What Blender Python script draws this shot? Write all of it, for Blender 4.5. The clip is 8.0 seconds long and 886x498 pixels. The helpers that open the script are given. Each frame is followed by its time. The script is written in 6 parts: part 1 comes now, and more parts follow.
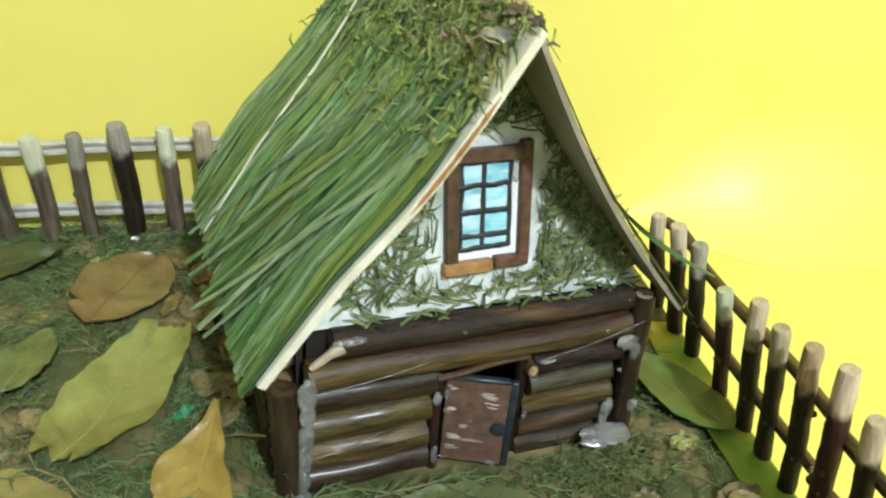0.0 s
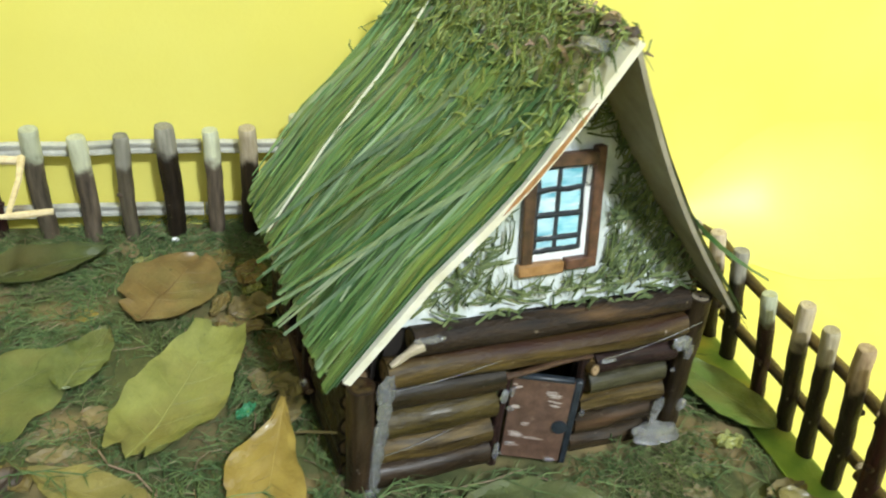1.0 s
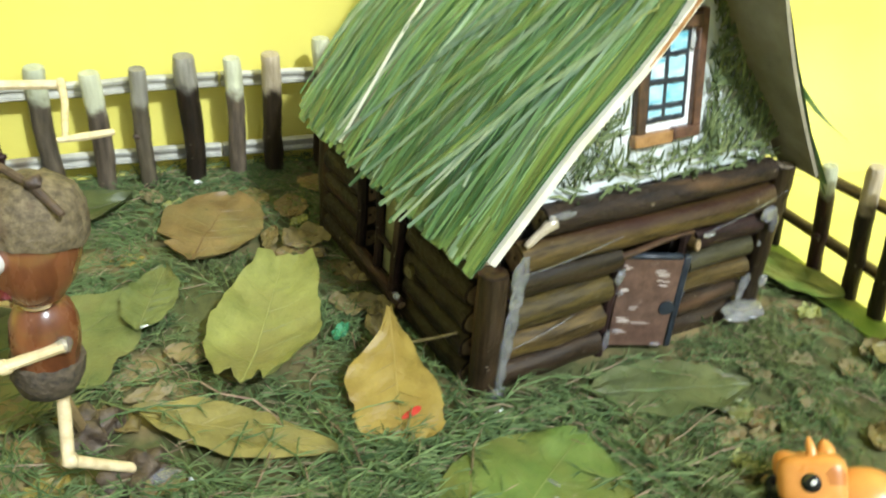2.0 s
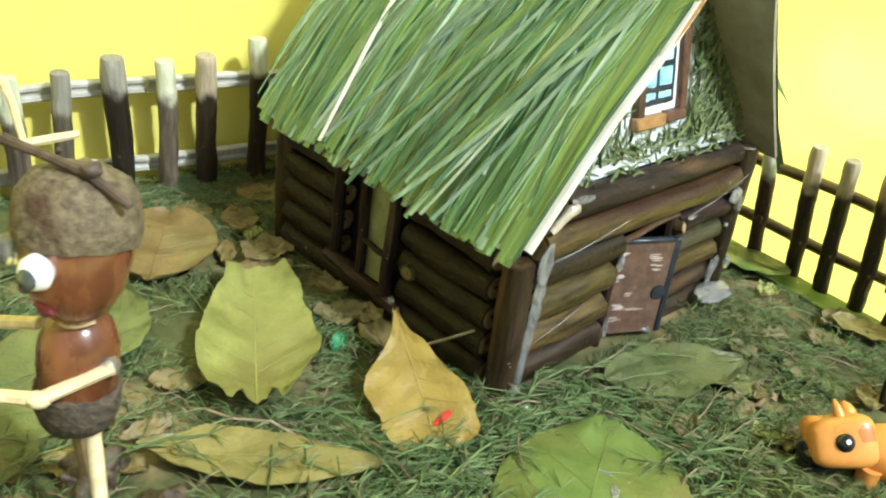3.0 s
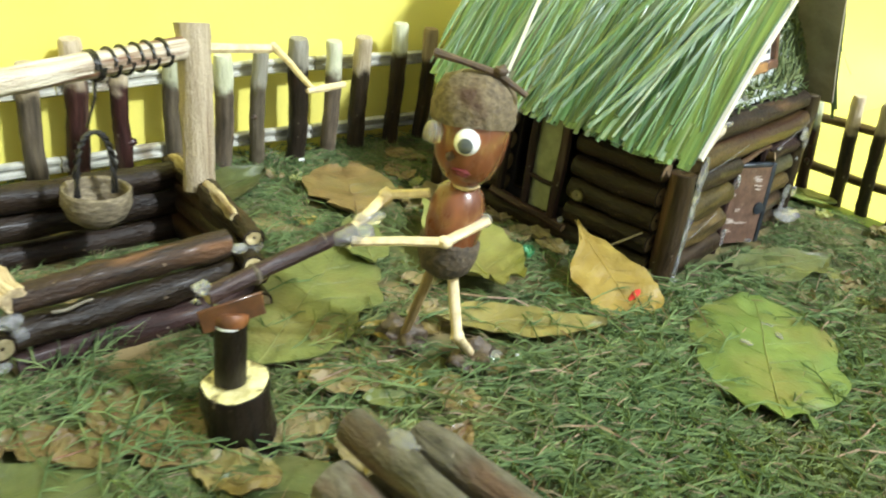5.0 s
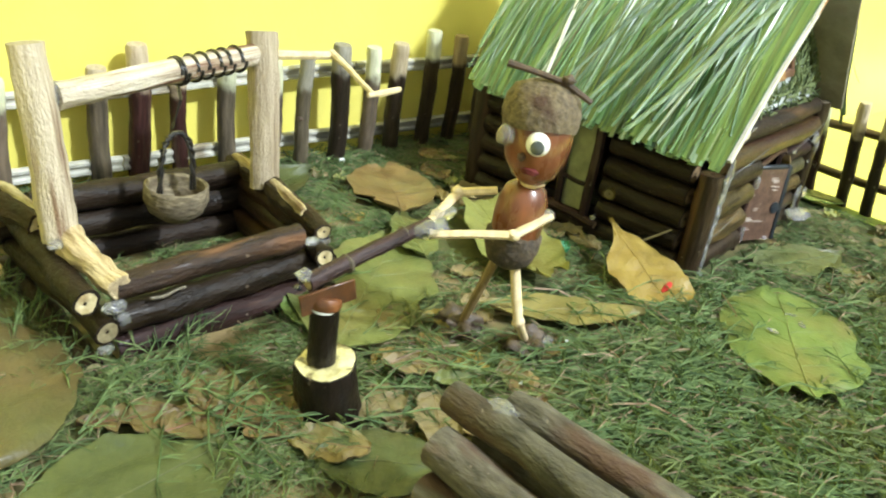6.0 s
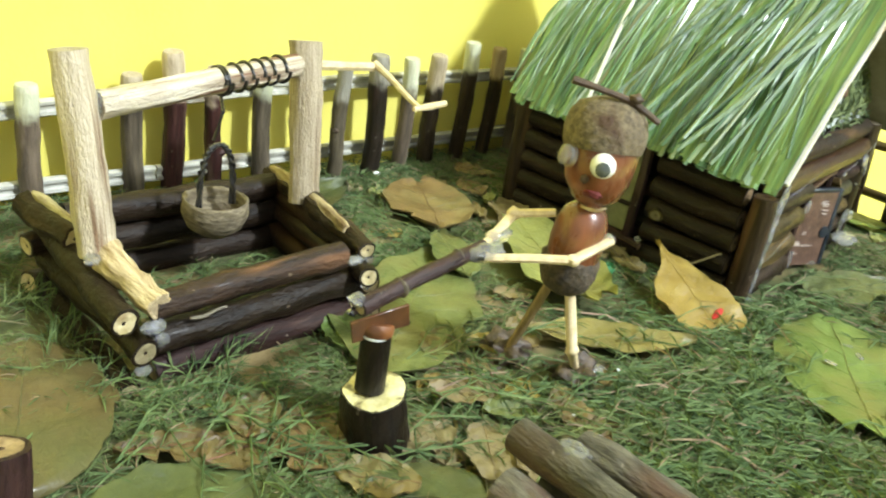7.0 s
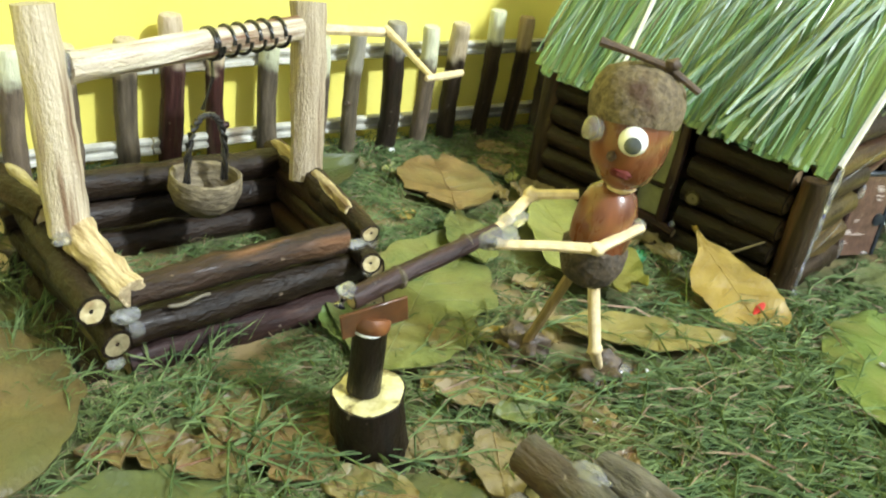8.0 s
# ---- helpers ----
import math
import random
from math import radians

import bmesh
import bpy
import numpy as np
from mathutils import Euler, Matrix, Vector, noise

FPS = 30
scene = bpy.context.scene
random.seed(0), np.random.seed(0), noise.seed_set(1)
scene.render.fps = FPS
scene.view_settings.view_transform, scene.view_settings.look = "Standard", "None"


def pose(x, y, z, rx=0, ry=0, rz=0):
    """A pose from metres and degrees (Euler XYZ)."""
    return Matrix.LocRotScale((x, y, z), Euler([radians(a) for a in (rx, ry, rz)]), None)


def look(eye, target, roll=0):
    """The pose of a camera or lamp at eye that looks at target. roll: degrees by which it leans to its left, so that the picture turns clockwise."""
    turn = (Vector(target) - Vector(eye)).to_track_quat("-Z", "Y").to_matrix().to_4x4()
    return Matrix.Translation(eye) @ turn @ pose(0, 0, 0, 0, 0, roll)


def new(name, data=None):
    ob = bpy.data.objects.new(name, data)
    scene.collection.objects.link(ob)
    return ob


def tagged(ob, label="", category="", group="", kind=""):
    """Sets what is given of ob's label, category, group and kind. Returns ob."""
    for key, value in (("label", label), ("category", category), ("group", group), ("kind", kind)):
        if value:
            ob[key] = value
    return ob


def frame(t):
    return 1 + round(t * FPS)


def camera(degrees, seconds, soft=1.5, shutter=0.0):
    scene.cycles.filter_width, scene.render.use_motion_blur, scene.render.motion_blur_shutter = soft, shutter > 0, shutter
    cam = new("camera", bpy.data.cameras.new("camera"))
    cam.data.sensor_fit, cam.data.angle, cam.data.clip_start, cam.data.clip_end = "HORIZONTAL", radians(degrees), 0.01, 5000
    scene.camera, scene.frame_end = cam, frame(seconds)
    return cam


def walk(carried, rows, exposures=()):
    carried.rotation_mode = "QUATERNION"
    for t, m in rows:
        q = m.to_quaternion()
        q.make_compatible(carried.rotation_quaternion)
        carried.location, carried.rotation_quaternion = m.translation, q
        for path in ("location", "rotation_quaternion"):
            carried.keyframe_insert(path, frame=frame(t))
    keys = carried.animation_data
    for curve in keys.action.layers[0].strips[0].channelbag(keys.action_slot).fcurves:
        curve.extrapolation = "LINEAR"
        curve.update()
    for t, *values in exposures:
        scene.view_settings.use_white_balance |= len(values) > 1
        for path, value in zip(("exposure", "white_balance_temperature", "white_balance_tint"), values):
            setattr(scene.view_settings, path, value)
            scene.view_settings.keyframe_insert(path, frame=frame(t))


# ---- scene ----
cam = camera(55.0, 8.0, soft=2.0, shutter=0.5)
PATH = [
    (0, (-0.00610, -0.12013, 0.16159), (0.03817, 0.04237, 0.05372), 5.67),
    (0.5, (-0.01845, -0.11976, 0.16493), (0.02915, 0.04298, 0.05885), 6.48),
    (1, (-0.03113, -0.12009, 0.16073), (0.02082, 0.04176, 0.05534), 7.61),
    (1.5, (-0.05408, -0.11802, 0.14977), (0.00894, 0.04104, 0.04620), 9.49),
    (2, (-0.07976, -0.11024, 0.12980), (-0.00215, 0.04252, 0.02664), 6.61),
    (2.2, (-0.08688, -0.10411, 0.12478), (-0.00082, 0.04470, 0.02256), 5.41),
    (3.3, (-0.12225, -0.08544, 0.11345), (-0.00440, 0.04853, 0.02310), 9.66),
    (3.5, (-0.13079, -0.08719, 0.11376), (-0.01230, 0.04672, 0.02416), 9.06),
    (4, (-0.15041, -0.08817, 0.11032), (-0.03274, 0.04572, 0.01961), 8.72),
    (4.1, (-0.15376, -0.08667, 0.11138), (-0.03569, 0.04573, 0.01904), 8.89),
    (4.5, (-0.16740, -0.08648, 0.10403), (-0.04729, 0.04517, 0.01324), 8.00),
    (4.7, (-0.17980, -0.08988, 0.10243), (-0.05642, 0.04133, 0.01547), 7.84),
    (5.8, (-0.21661, -0.09068, 0.10682), (-0.08589, 0.03472, 0.02202), 9.21),
    (6, (-0.21901, -0.08938, 0.10582), (-0.08850, 0.03639, 0.02126), 9.22),
    (6.5, (-0.22104, -0.08470, 0.10635), (-0.08900, 0.03991, 0.02246), 10.00),
    (7, (-0.21988, -0.07691, 0.10339), (-0.09044, 0.05104, 0.02049), 10.13),
    (7.5, (-0.20993, -0.06962, 0.09919), (-0.08301, 0.06050, 0.01576), 10.15),
    (8, (-0.20402, -0.06743, 0.09687), (-0.08122, 0.06352, 0.00872), 10.07),
]
walk(cam, [(t, look(eye, target, roll)) for t, eye, target, roll in PATH],
     exposures=[(0, 0.25), (1.0, 0.36), (2.0, 0.73), (3.5, 0.96), (4.0, 0.99), (8.0, 0.99)])

# ---- world, lights, exposure ----
world = bpy.data.worlds.new("world")
scene.world = world
world.use_nodes = True
world.node_tree.nodes["Background"].inputs[0].default_value = (0.9, 0.95, 1.0, 1)
world.node_tree.nodes["Background"].inputs[1].default_value = 0.05
bulb = bpy.data.lights.new("ceiling_bulb", "POINT")
bulb.energy, bulb.shadow_soft_size, bulb.color = 74.0, 0.05, (0.90, 1.0, 1.08)
lamp = new("ceiling_bulb_light", bulb)
lamp.location = (0.22, -1.05, 1.22)

# ---- materials ----
def rgba(c):
    return (c[0], c[1], c[2], 1.0)


def material(name, dark, light, scale=300.0, stretch=(1, 1, 1), rough=0.6, bump=0.3, bump_scale=None, spots=None, spot_scale=80.0, spot_at=0.6,
             vary=0.0, island=False, coat=0.0, through_light=0.0, rough_vary=0.15, along=False, spot_soft=0.12, specks=None, spec=0.5, coat_rough=0.12, peel=None):
    """A two-scale procedural surface: fine grain between two colours, broad stains, relief, and a random tone for each piece."""
    m = bpy.data.materials.new(name)
    m.use_nodes = True
    nt = m.node_tree
    N, L = nt.nodes, nt.links
    b = N["Principled BSDF"]
    co = N.new("ShaderNodeTexCoord")
    mp = N.new("ShaderNodeMapping")
    mp.inputs["Scale"].default_value = stretch
    if along:
        at = N.new("ShaderNodeAttribute")
        at.attribute_name = "grain"
        L.new(at.outputs["Vector"], mp.inputs[0])
    else:
        L.new(co.outputs["Object"], mp.inputs[0])
    oi = N.new("ShaderNodeObjectInfo")
    add = N.new("ShaderNodeVectorMath")
    add.operation = "ADD"
    L.new(mp.outputs[0], add.inputs[0])
    sh = N.new("ShaderNodeVectorMath")
    sh.operation = "SCALE"
    sh.inputs[0].default_value = (3.1, 1.7, 2.3)
    L.new(oi.outputs["Random"], sh.inputs["Scale"])
    L.new(sh.outputs[0], add.inputs[1])
    n1 = N.new("ShaderNodeTexNoise")
    n1.inputs["Scale"].default_value, n1.inputs["Detail"].default_value, n1.inputs["Roughness"].default_value = scale, 5, 0.6
    L.new(add.outputs[0], n1.inputs["Vector"])
    r1 = N.new("ShaderNodeValToRGB")
    r1.color_ramp.elements[0].position, r1.color_ramp.elements[1].position = 0.32, 0.68
    r1.color_ramp.elements[0].color, r1.color_ramp.elements[1].color = rgba(dark), rgba(light)
    L.new(n1.outputs["Fac"], r1.inputs[0])
    col = r1.outputs[0]
    if spots:
        n2 = N.new("ShaderNodeTexNoise")
        n2.inputs["Scale"].default_value, n2.inputs["Detail"].default_value = spot_scale, 3
        L.new(add.outputs[0], n2.inputs["Vector"])
        r2 = N.new("ShaderNodeValToRGB")
        r2.color_ramp.elements[0].position, r2.color_ramp.elements[1].position = spot_at, min(spot_at + spot_soft, 1.0)
        L.new(n2.outputs["Fac"], r2.inputs[0])
        mx = N.new("ShaderNodeMix")
        mx.data_type = "RGBA"
        L.new(r2.outputs[0], mx.inputs["Factor"])
        L.new(col, mx.inputs["A"])
        mx.inputs["B"].default_value = rgba(spots)
        col = mx.outputs["Result"]
    if specks:
        n4 = N.new("ShaderNodeTexNoise")
        n4.inputs["Scale"].default_value, n4.inputs["Detail"].default_value = 420.0, 2
        L.new(at.outputs["Vector"] if along else add.outputs[0], n4.inputs["Vector"])
        r4 = N.new("ShaderNodeValToRGB")
        r4.color_ramp.elements[0].position, r4.color_ramp.elements[1].position = 0.72, 0.80
        L.new(n4.outputs["Fac"], r4.inputs[0])
        mx = N.new("ShaderNodeMix")
        mx.data_type = "RGBA"
        L.new(r4.outputs[0], mx.inputs["Factor"])
        L.new(col, mx.inputs["A"])
        mx.inputs["B"].default_value = rgba(specks)
        col = mx.outputs["Result"]
    if peel:
        r5 = N.new("ShaderNodeValToRGB")
        r5.color_ramp.elements[0].position, r5.color_ramp.elements[1].position = 0.3, 0.7
        r5.color_ramp.elements[0].color, r5.color_ramp.elements[1].color = rgba(peel[0]), rgba(peel[1])
        L.new(n1.outputs["Fac"], r5.inputs[0])
        pa = N.new("ShaderNodeAttribute")
        pa.attribute_name = "peel"
        mx = N.new("ShaderNodeMix")
        mx.data_type = "RGBA"
        L.new(pa.outputs["Fac"], mx.inputs["Factor"])
        L.new(col, mx.inputs["A"])
        L.new(r5.outputs[0], mx.inputs["B"])
        col = mx.outputs["Result"]
    if vary:
        hs = N.new("ShaderNodeHueSaturation")
        mr = N.new("ShaderNodeMapRange")
        mr.inputs["To Min"].default_value, mr.inputs["To Max"].default_value = 1 - vary, 1 + vary
        if island:
            gi = N.new("ShaderNodeNewGeometry")
            L.new(gi.outputs["Random Per Island"], mr.inputs["Value"])
        else:
            L.new(oi.outputs["Random"], mr.inputs["Value"])
        L.new(mr.outputs[0], hs.inputs["Value"])
        mh = N.new("ShaderNodeMapRange")
        mh.inputs["To Min"].default_value, mh.inputs["To Max"].default_value = 0.5 + vary * 0.05, 0.5 - vary * 0.05
        L.new(mr.inputs["Value"].links[0].from_socket, mh.inputs["Value"])
        L.new(mh.outputs[0], hs.inputs["Hue"])
        L.new(col, hs.inputs["Color"])
        col = hs.outputs[0]
    L.new(col, b.inputs["Base Color"])
    rr = N.new("ShaderNodeMapRange")
    rr.inputs["To Min"].default_value, rr.inputs["To Max"].default_value = max(rough - rough_vary, 0.03), min(rough + rough_vary, 1.0)
    L.new(n1.outputs["Fac"], rr.inputs["Value"])
    L.new(rr.outputs[0], b.inputs["Roughness"])
    if bump:
        n3 = N.new("ShaderNodeTexNoise")
        n3.inputs["Scale"].default_value, n3.inputs["Detail"].default_value = bump_scale or scale * 1.7, 4
        if along:
            flake = N.new("ShaderNodeMapping")
            flake.inputs["Scale"].default_value = (0.6, 1.5, 1.5)
            L.new(at.outputs["Vector"], flake.inputs[0])
            L.new(flake.outputs[0], n3.inputs["Vector"])
        else:
            L.new(add.outputs[0], n3.inputs["Vector"])
        bp = N.new("ShaderNodeBump")
        bp.inputs["Strength"].default_value, bp.inputs["Distance"].default_value = bump, 0.0006
        L.new(n3.outputs["Fac"], bp.inputs["Height"])
        L.new(bp.outputs[0], b.inputs["Normal"])
    if coat:
        b.inputs["Coat Weight"].default_value, b.inputs["Coat Roughness"].default_value = coat, coat_rough
    b.inputs["Specular IOR Level"].default_value = spec
    if through_light:
        b.inputs["Subsurface Weight"].default_value = through_light
        b.inputs["Subsurface Radius"].default_value = (0.002, 0.002, 0.001)
    return m


# bark, wood
M_BARK = material("dark_bark", (0.012, 0.008, 0.004), (0.046, 0.030, 0.014), 800, (0.1, 1, 1), 0.48, 0.5, 900, (0.085, 0.046, 0.02), 160, 0.58, 0.35, coat=0.28, coat_rough=0.22, rough_vary=0.2, along=True, spec=0.24, specks=(0.24, 0.20, 0.15))
# naturally near-black bark; on the hut's left wall it also paints shade
M_BLACKSHADEBARK = material("near_black_and_shade_bark", (0.008, 0.005, 0.003), (0.028, 0.017, 0.009), 800, (0.14, 1, 1), 0.45, 0.9, 900, (0.05, 0.024, 0.014), 110, 0.62, 0.1, coat=0.05, coat_rough=0.2, rough_vary=0.25, along=True, specks=(0.2, 0.15, 0.1), spec=0.22)
M_OLIVE = material("olive_bark", (0.022, 0.015, 0.006), (0.115, 0.080, 0.022), 700, (0.12, 1, 1), 0.45, 0.7, 900, (0.03, 0.012, 0.006), 90, 0.6, 0.3, coat=0.28, coat_rough=0.22, rough_vary=0.2, along=True, spec=0.24, specks=(0.24, 0.20, 0.15))
M_GREENBARK = material("greenish_grey_bark", (0.022, 0.020, 0.010), (0.085, 0.074, 0.036), 800, (0.1, 1, 1), 0.45, 0.5, 900, (0.05, 0.03, 0.012), 90, 0.6, 0.2, coat=0.15, rough_vary=0.2, along=True, spec=0.3, specks=(0.24, 0.20, 0.15))
M_RED = material("reddish_bark", (0.010, 0.005, 0.004), (0.036, 0.016, 0.012), 800, (0.14, 1, 1), 0.62, 0.9, 900, (0.13, 0.085, 0.06), 160, 0.62, 0.3, coat=0.06, coat_rough=0.22, rough_vary=0.2, along=True, spec=0.24, specks=(0.24, 0.20, 0.15))
M_PURPLE = material("purple_brown_bark", (0.014, 0.007, 0.006), (0.058, 0.031, 0.026), 800, (0.1, 1, 1), 0.6, 0.9, 900, (0.13, 0.085, 0.06), 150, 0.64, 0.15, coat=0.08, coat_rough=0.3, rough_vary=0.2, along=True, spec=0.3, specks=(0.24, 0.20, 0.15))
M_GREY = material("grey_brown_bark", (0.05, 0.04, 0.028), (0.19, 0.15, 0.10), 420, (0.2, 1, 1), 0.7, 0.7, 600, (0.10, 0.065, 0.04), 120, 0.6, 0.15, along=True, spec=0.4)
M_WORN = material("worn_brown_bark", (0.011, 0.007, 0.004), (0.046, 0.026, 0.013), 700, (0.16, 1, 1), 0.6, 1.0, 900, (0.13, 0.066, 0.026), 170, 0.58, 0.15, coat=0.06, coat_rough=0.2, rough_vary=0.25, along=True, spec=0.3, specks=(0.26, 0.2, 0.13))
M_STUMP = material("black_glossy_bark", (0.004, 0.003, 0.002), (0.016, 0.010, 0.006), 800, (0.12, 1, 1), 0.4, 0.5, 900, (0.05, 0.022, 0.014), 120, 0.66, 0.1, coat=0.08, along=True, specks=(0.14, 0.11, 0.08), spec=0.3)
M_FIRE = material("firewood_bark", (0.034, 0.031, 0.023), (0.135, 0.124, 0.092), 500, (0.3, 1, 1), 0.65, 0.9, 900, (0.08, 0.05, 0.034), 150, 0.56, 0.3, along=True, specks=(0.26, 0.22, 0.17), spec=0.3)
M_CUT = material("pale_cut_wood", (0.44, 0.33, 0.15), (0.76, 0.65, 0.39), 500, (1, 1, 1), 0.6, 0.4, 900, (0.25, 0.13, 0.05), 160, 0.62, 0.15)
M_STUMPTOP = material("yellowish_stump_top", (0.42, 0.36, 0.13), (0.78, 0.72, 0.42), 320, (1, 1, 1), 0.35, 1.0, 500, (0.13, 0.10, 0.04), 230, 0.55, 0.0, coat=0.4, spot_soft=0.08, specks=(0.05, 0.035, 0.015))
M_END = material("dull_cut_end", (0.13, 0.085, 0.04), (0.32, 0.235, 0.12), 500, (1, 1, 1), 0.6, 0.4, 900, (0.08, 0.045, 0.02), 160, 0.58, 0.2)
M_SPLIT = material("yellowish_split_wood", (0.26, 0.185, 0.075), (0.70, 0.60, 0.36), 900, (0.12, 1, 1), 0.6, 1.0, 900, (0.15, 0.09, 0.036), 260, 0.54, 0.2, along=True, specks=(0.16, 0.09, 0.04))
M_RING = material("greyish_cut_end", (0.22, 0.165, 0.085), (0.46, 0.38, 0.22), 500, (1, 1, 1), 0.6, 0.5, 900, (0.14, 0.09, 0.045), 160, 0.58, 0.2)
M_PEEL = material("peeled_wood", (0.43, 0.35, 0.23), (0.68, 0.59, 0.43), 1900, (0.05, 1, 1), 0.55, 1.0, 1500, (0.22, 0.13, 0.07), 500, 0.58, 0.1, coat=0.1, along=True, specks=(0.2, 0.11, 0.05))
M_PEELX = material("peeled_roller_wood", (0.40, 0.31, 0.20), (0.80, 0.73, 0.58), 1100, (0.06, 1, 1), 0.5, 1.0, 1500, (0.20, 0.10, 0.05), 450, 0.53, 0.0, coat=0.15, along=True, specks=(0.16, 0.08, 0.04))
M_PEELTAN = material("tan_peeled_wood", (0.30, 0.23, 0.14), (0.56, 0.47, 0.33), 1700, (0.05, 1, 1), 0.6, 1.0, 1500, (0.20, 0.13, 0.07), 420, 0.56, 0.1, coat=0.05, along=True, specks=(0.2, 0.11, 0.05))
M_CLAYTAN = material("greyish_torn_bark", (0.10, 0.085, 0.055), (0.22, 0.19, 0.135), 700, (0.15, 1, 1), 0.6, 0.6, 900, (0.10, 0.07, 0.04), 200, 0.6, 0.1, along=True)
M_MATCH = material("matchstick_wood", (0.60, 0.46, 0.24), (0.82, 0.68, 0.42), 500, (1, 1, 1), 0.5, 0.2, 900, (0.5, 0.34, 0.15), 200, 0.7, 0.05)
M_STREAK = material("whitish_scuff", (0.28, 0.21, 0.17), (0.56, 0.49, 0.44), 600, (0.3, 1, 2), 0.6, 0.3, 900)
M_FRAME = material("brown_window_wood", (0.05, 0.025, 0.014), (0.135, 0.066, 0.032), 420, (1, 1, 1), 0.5, 0.4, 800, (0.42, 0.22, 0.09), 120, 0.66, 0.25, coat=0.1)
M_SILL = material("light_brown_sill", (0.26, 0.12, 0.04), (0.46, 0.24, 0.09), 420, (1, 1, 1), 0.5, 0.4, 800, (0.3, 0.15, 0.06), 120, 0.64, 0.1)
M_DOOR = material("brown_door_board", (0.080, 0.044, 0.030), (0.165, 0.095, 0.064), 300, (1, 1, 1), 0.45, 0.3, 700, (0.42, 0.34, 0.28), 130, 0.66, 0.0, coat=0.2)
M_TWIG = material("thin_twig", (0.035, 0.022, 0.015), (0.11, 0.07, 0.045), 500, (1, 1, 1), 0.6, 0.5, 900, None, 90, 0.6, 0.1)
M_RAIL = material("white_painted_rail", (0.36, 0.35, 0.29), (0.66, 0.65, 0.57), 90, (1, 1, 1), 0.25, 0.3, 300, (0.26, 0.22, 0.16), 70, 0.56, 0.0, coat=0.5)
# card, glue, paint
M_CARD = material("cream_card", (0.70, 0.66, 0.50), (0.88, 0.86, 0.73), 150, (1, 1, 1), 0.6, 0.2, 900, (0.33, 0.20, 0.09), 60, 0.60, 0.05)
# card greyed to carry shade in its colour, with brown stains
M_SHADECARD = material("shade_grey_card", (0.21, 0.19, 0.135), (0.36, 0.325, 0.24), 120, (1, 1, 1), 0.7, 0.4, 900, (0.12, 0.07, 0.045), 60, 0.58, 0.05, spot_soft=0.2)
M_WHITE = material("white_board", (0.72, 0.75, 0.74), (0.90, 0.92, 0.92), 160, (1, 1, 1), 0.5, 0.3, 500, (0.55, 0.58, 0.55), 90, 0.66, 0.0)
M_GABLECARD = material("glue_smeared_white_card", (0.56, 0.61, 0.58), (0.86, 0.90, 0.89), 260, (1, 1, 0.6), 0.25, 0.6, 500, (0.30, 0.38, 0.30), 130, 0.52, 0.0, coat=0.5, spot_soft=0.2)
M_BLUE = material("blue_painted_pane", (0.12, 0.45, 0.58), (0.55, 0.82, 0.90), 170, (0.5, 1, 1.6), 0.3, 0.1, 500, (0.75, 0.88, 0.92), 150, 0.6, 0.1, coat=0.3)
M_INK = material("black_ink", (0.01, 0.014, 0.02), (0.035, 0.045, 0.055), 300, (1, 1, 1), 0.4, 0.1)
M_GLUE = material("hot_glue", (0.74, 0.75, 0.74), (0.90, 0.90, 0.88), 200, (1, 1, 1), 0.07, 0.15, 300, None, 90, 0.6, 0.0, coat=0.3, through_light=0.16, rough_vary=0.05)
M_GLUE.node_tree.nodes["Principled BSDF"].inputs["Transmission Weight"].default_value = 0.85
M_GLUE.node_tree.nodes["Principled BSDF"].inputs["IOR"].default_value = 1.38
M_PANE2 = material("greenish_side_pane", (0.18, 0.19, 0.09), (0.34, 0.35, 0.17), 150, (1, 1, 1), 0.4, 0.1)
M_INSIDESHADE = material("inside_shade", (0.012, 0.009, 0.007), (0.03, 0.022, 0.016), 200, (1, 1, 1), 0.8, 0.1)
M_WIRE = material("black_cord", (0.006, 0.006, 0.006), (0.03, 0.027, 0.024), 900, (1, 1, 1), 0.35, 0.3, 1500, (0.16, 0.14, 0.11), 500, 0.64, 0.0, coat=0.4)
# greens
M_BLADE = material("grass_blade_green", (0.028, 0.084, 0.020), (0.116, 0.240, 0.078), 800, (0.04, 1, 0.04), 0.32, 0.6, 1800, (0.22, 0.30, 0.20), 160, 0.64, 0.45, coat=1.0, coat_rough=0.25, through_light=0.1)
M_PALEBLADE = material("pale_grass_blade", (0.09, 0.17, 0.085), (0.26, 0.35, 0.22), 1100, (0.04, 1, 0.04), 0.38, 0.6, 1800, (0.42, 0.47, 0.33), 130, 0.60, 0.35, coat=0.4, through_light=0.1)
# pale thin blades; the silvery tone puts the thatch's sheen into the colour
M_THINBLADE = material("thin_sheen_blade", (0.040, 0.120, 0.032), (0.17, 0.30, 0.12), 1100, (0.04, 1, 0.04), 0.32, 0.5, 1800, (0.40, 0.46, 0.34), 60, 0.60, 0.6, island=True, coat=0.8, coat_rough=0.22)
M_DULLBLADE = material("dull_dry_blade", (0.10, 0.11, 0.075), (0.21, 0.23, 0.16), 520, (0.05, 1, 0.05), 0.35, 0.35, 1500, None, 90, 0.6, 0.3, coat=0.3)
M_CLIP = material("dried_grass_clippings", (0.085, 0.135, 0.034), (0.23, 0.29, 0.085), 300, (1, 1, 1), 0.6, 0.2, 900, (0.22, 0.22, 0.08), 60, 0.62, 0.5, island=True)
M_GABLE = material("dark_dry_grass_bits", (0.055, 0.085, 0.026), (0.165, 0.205, 0.080), 300, (1, 1, 1), 0.65, 0.2, 900, (0.2, 0.2, 0.08), 60, 0.64, 0.4, island=True, spec=0.25)
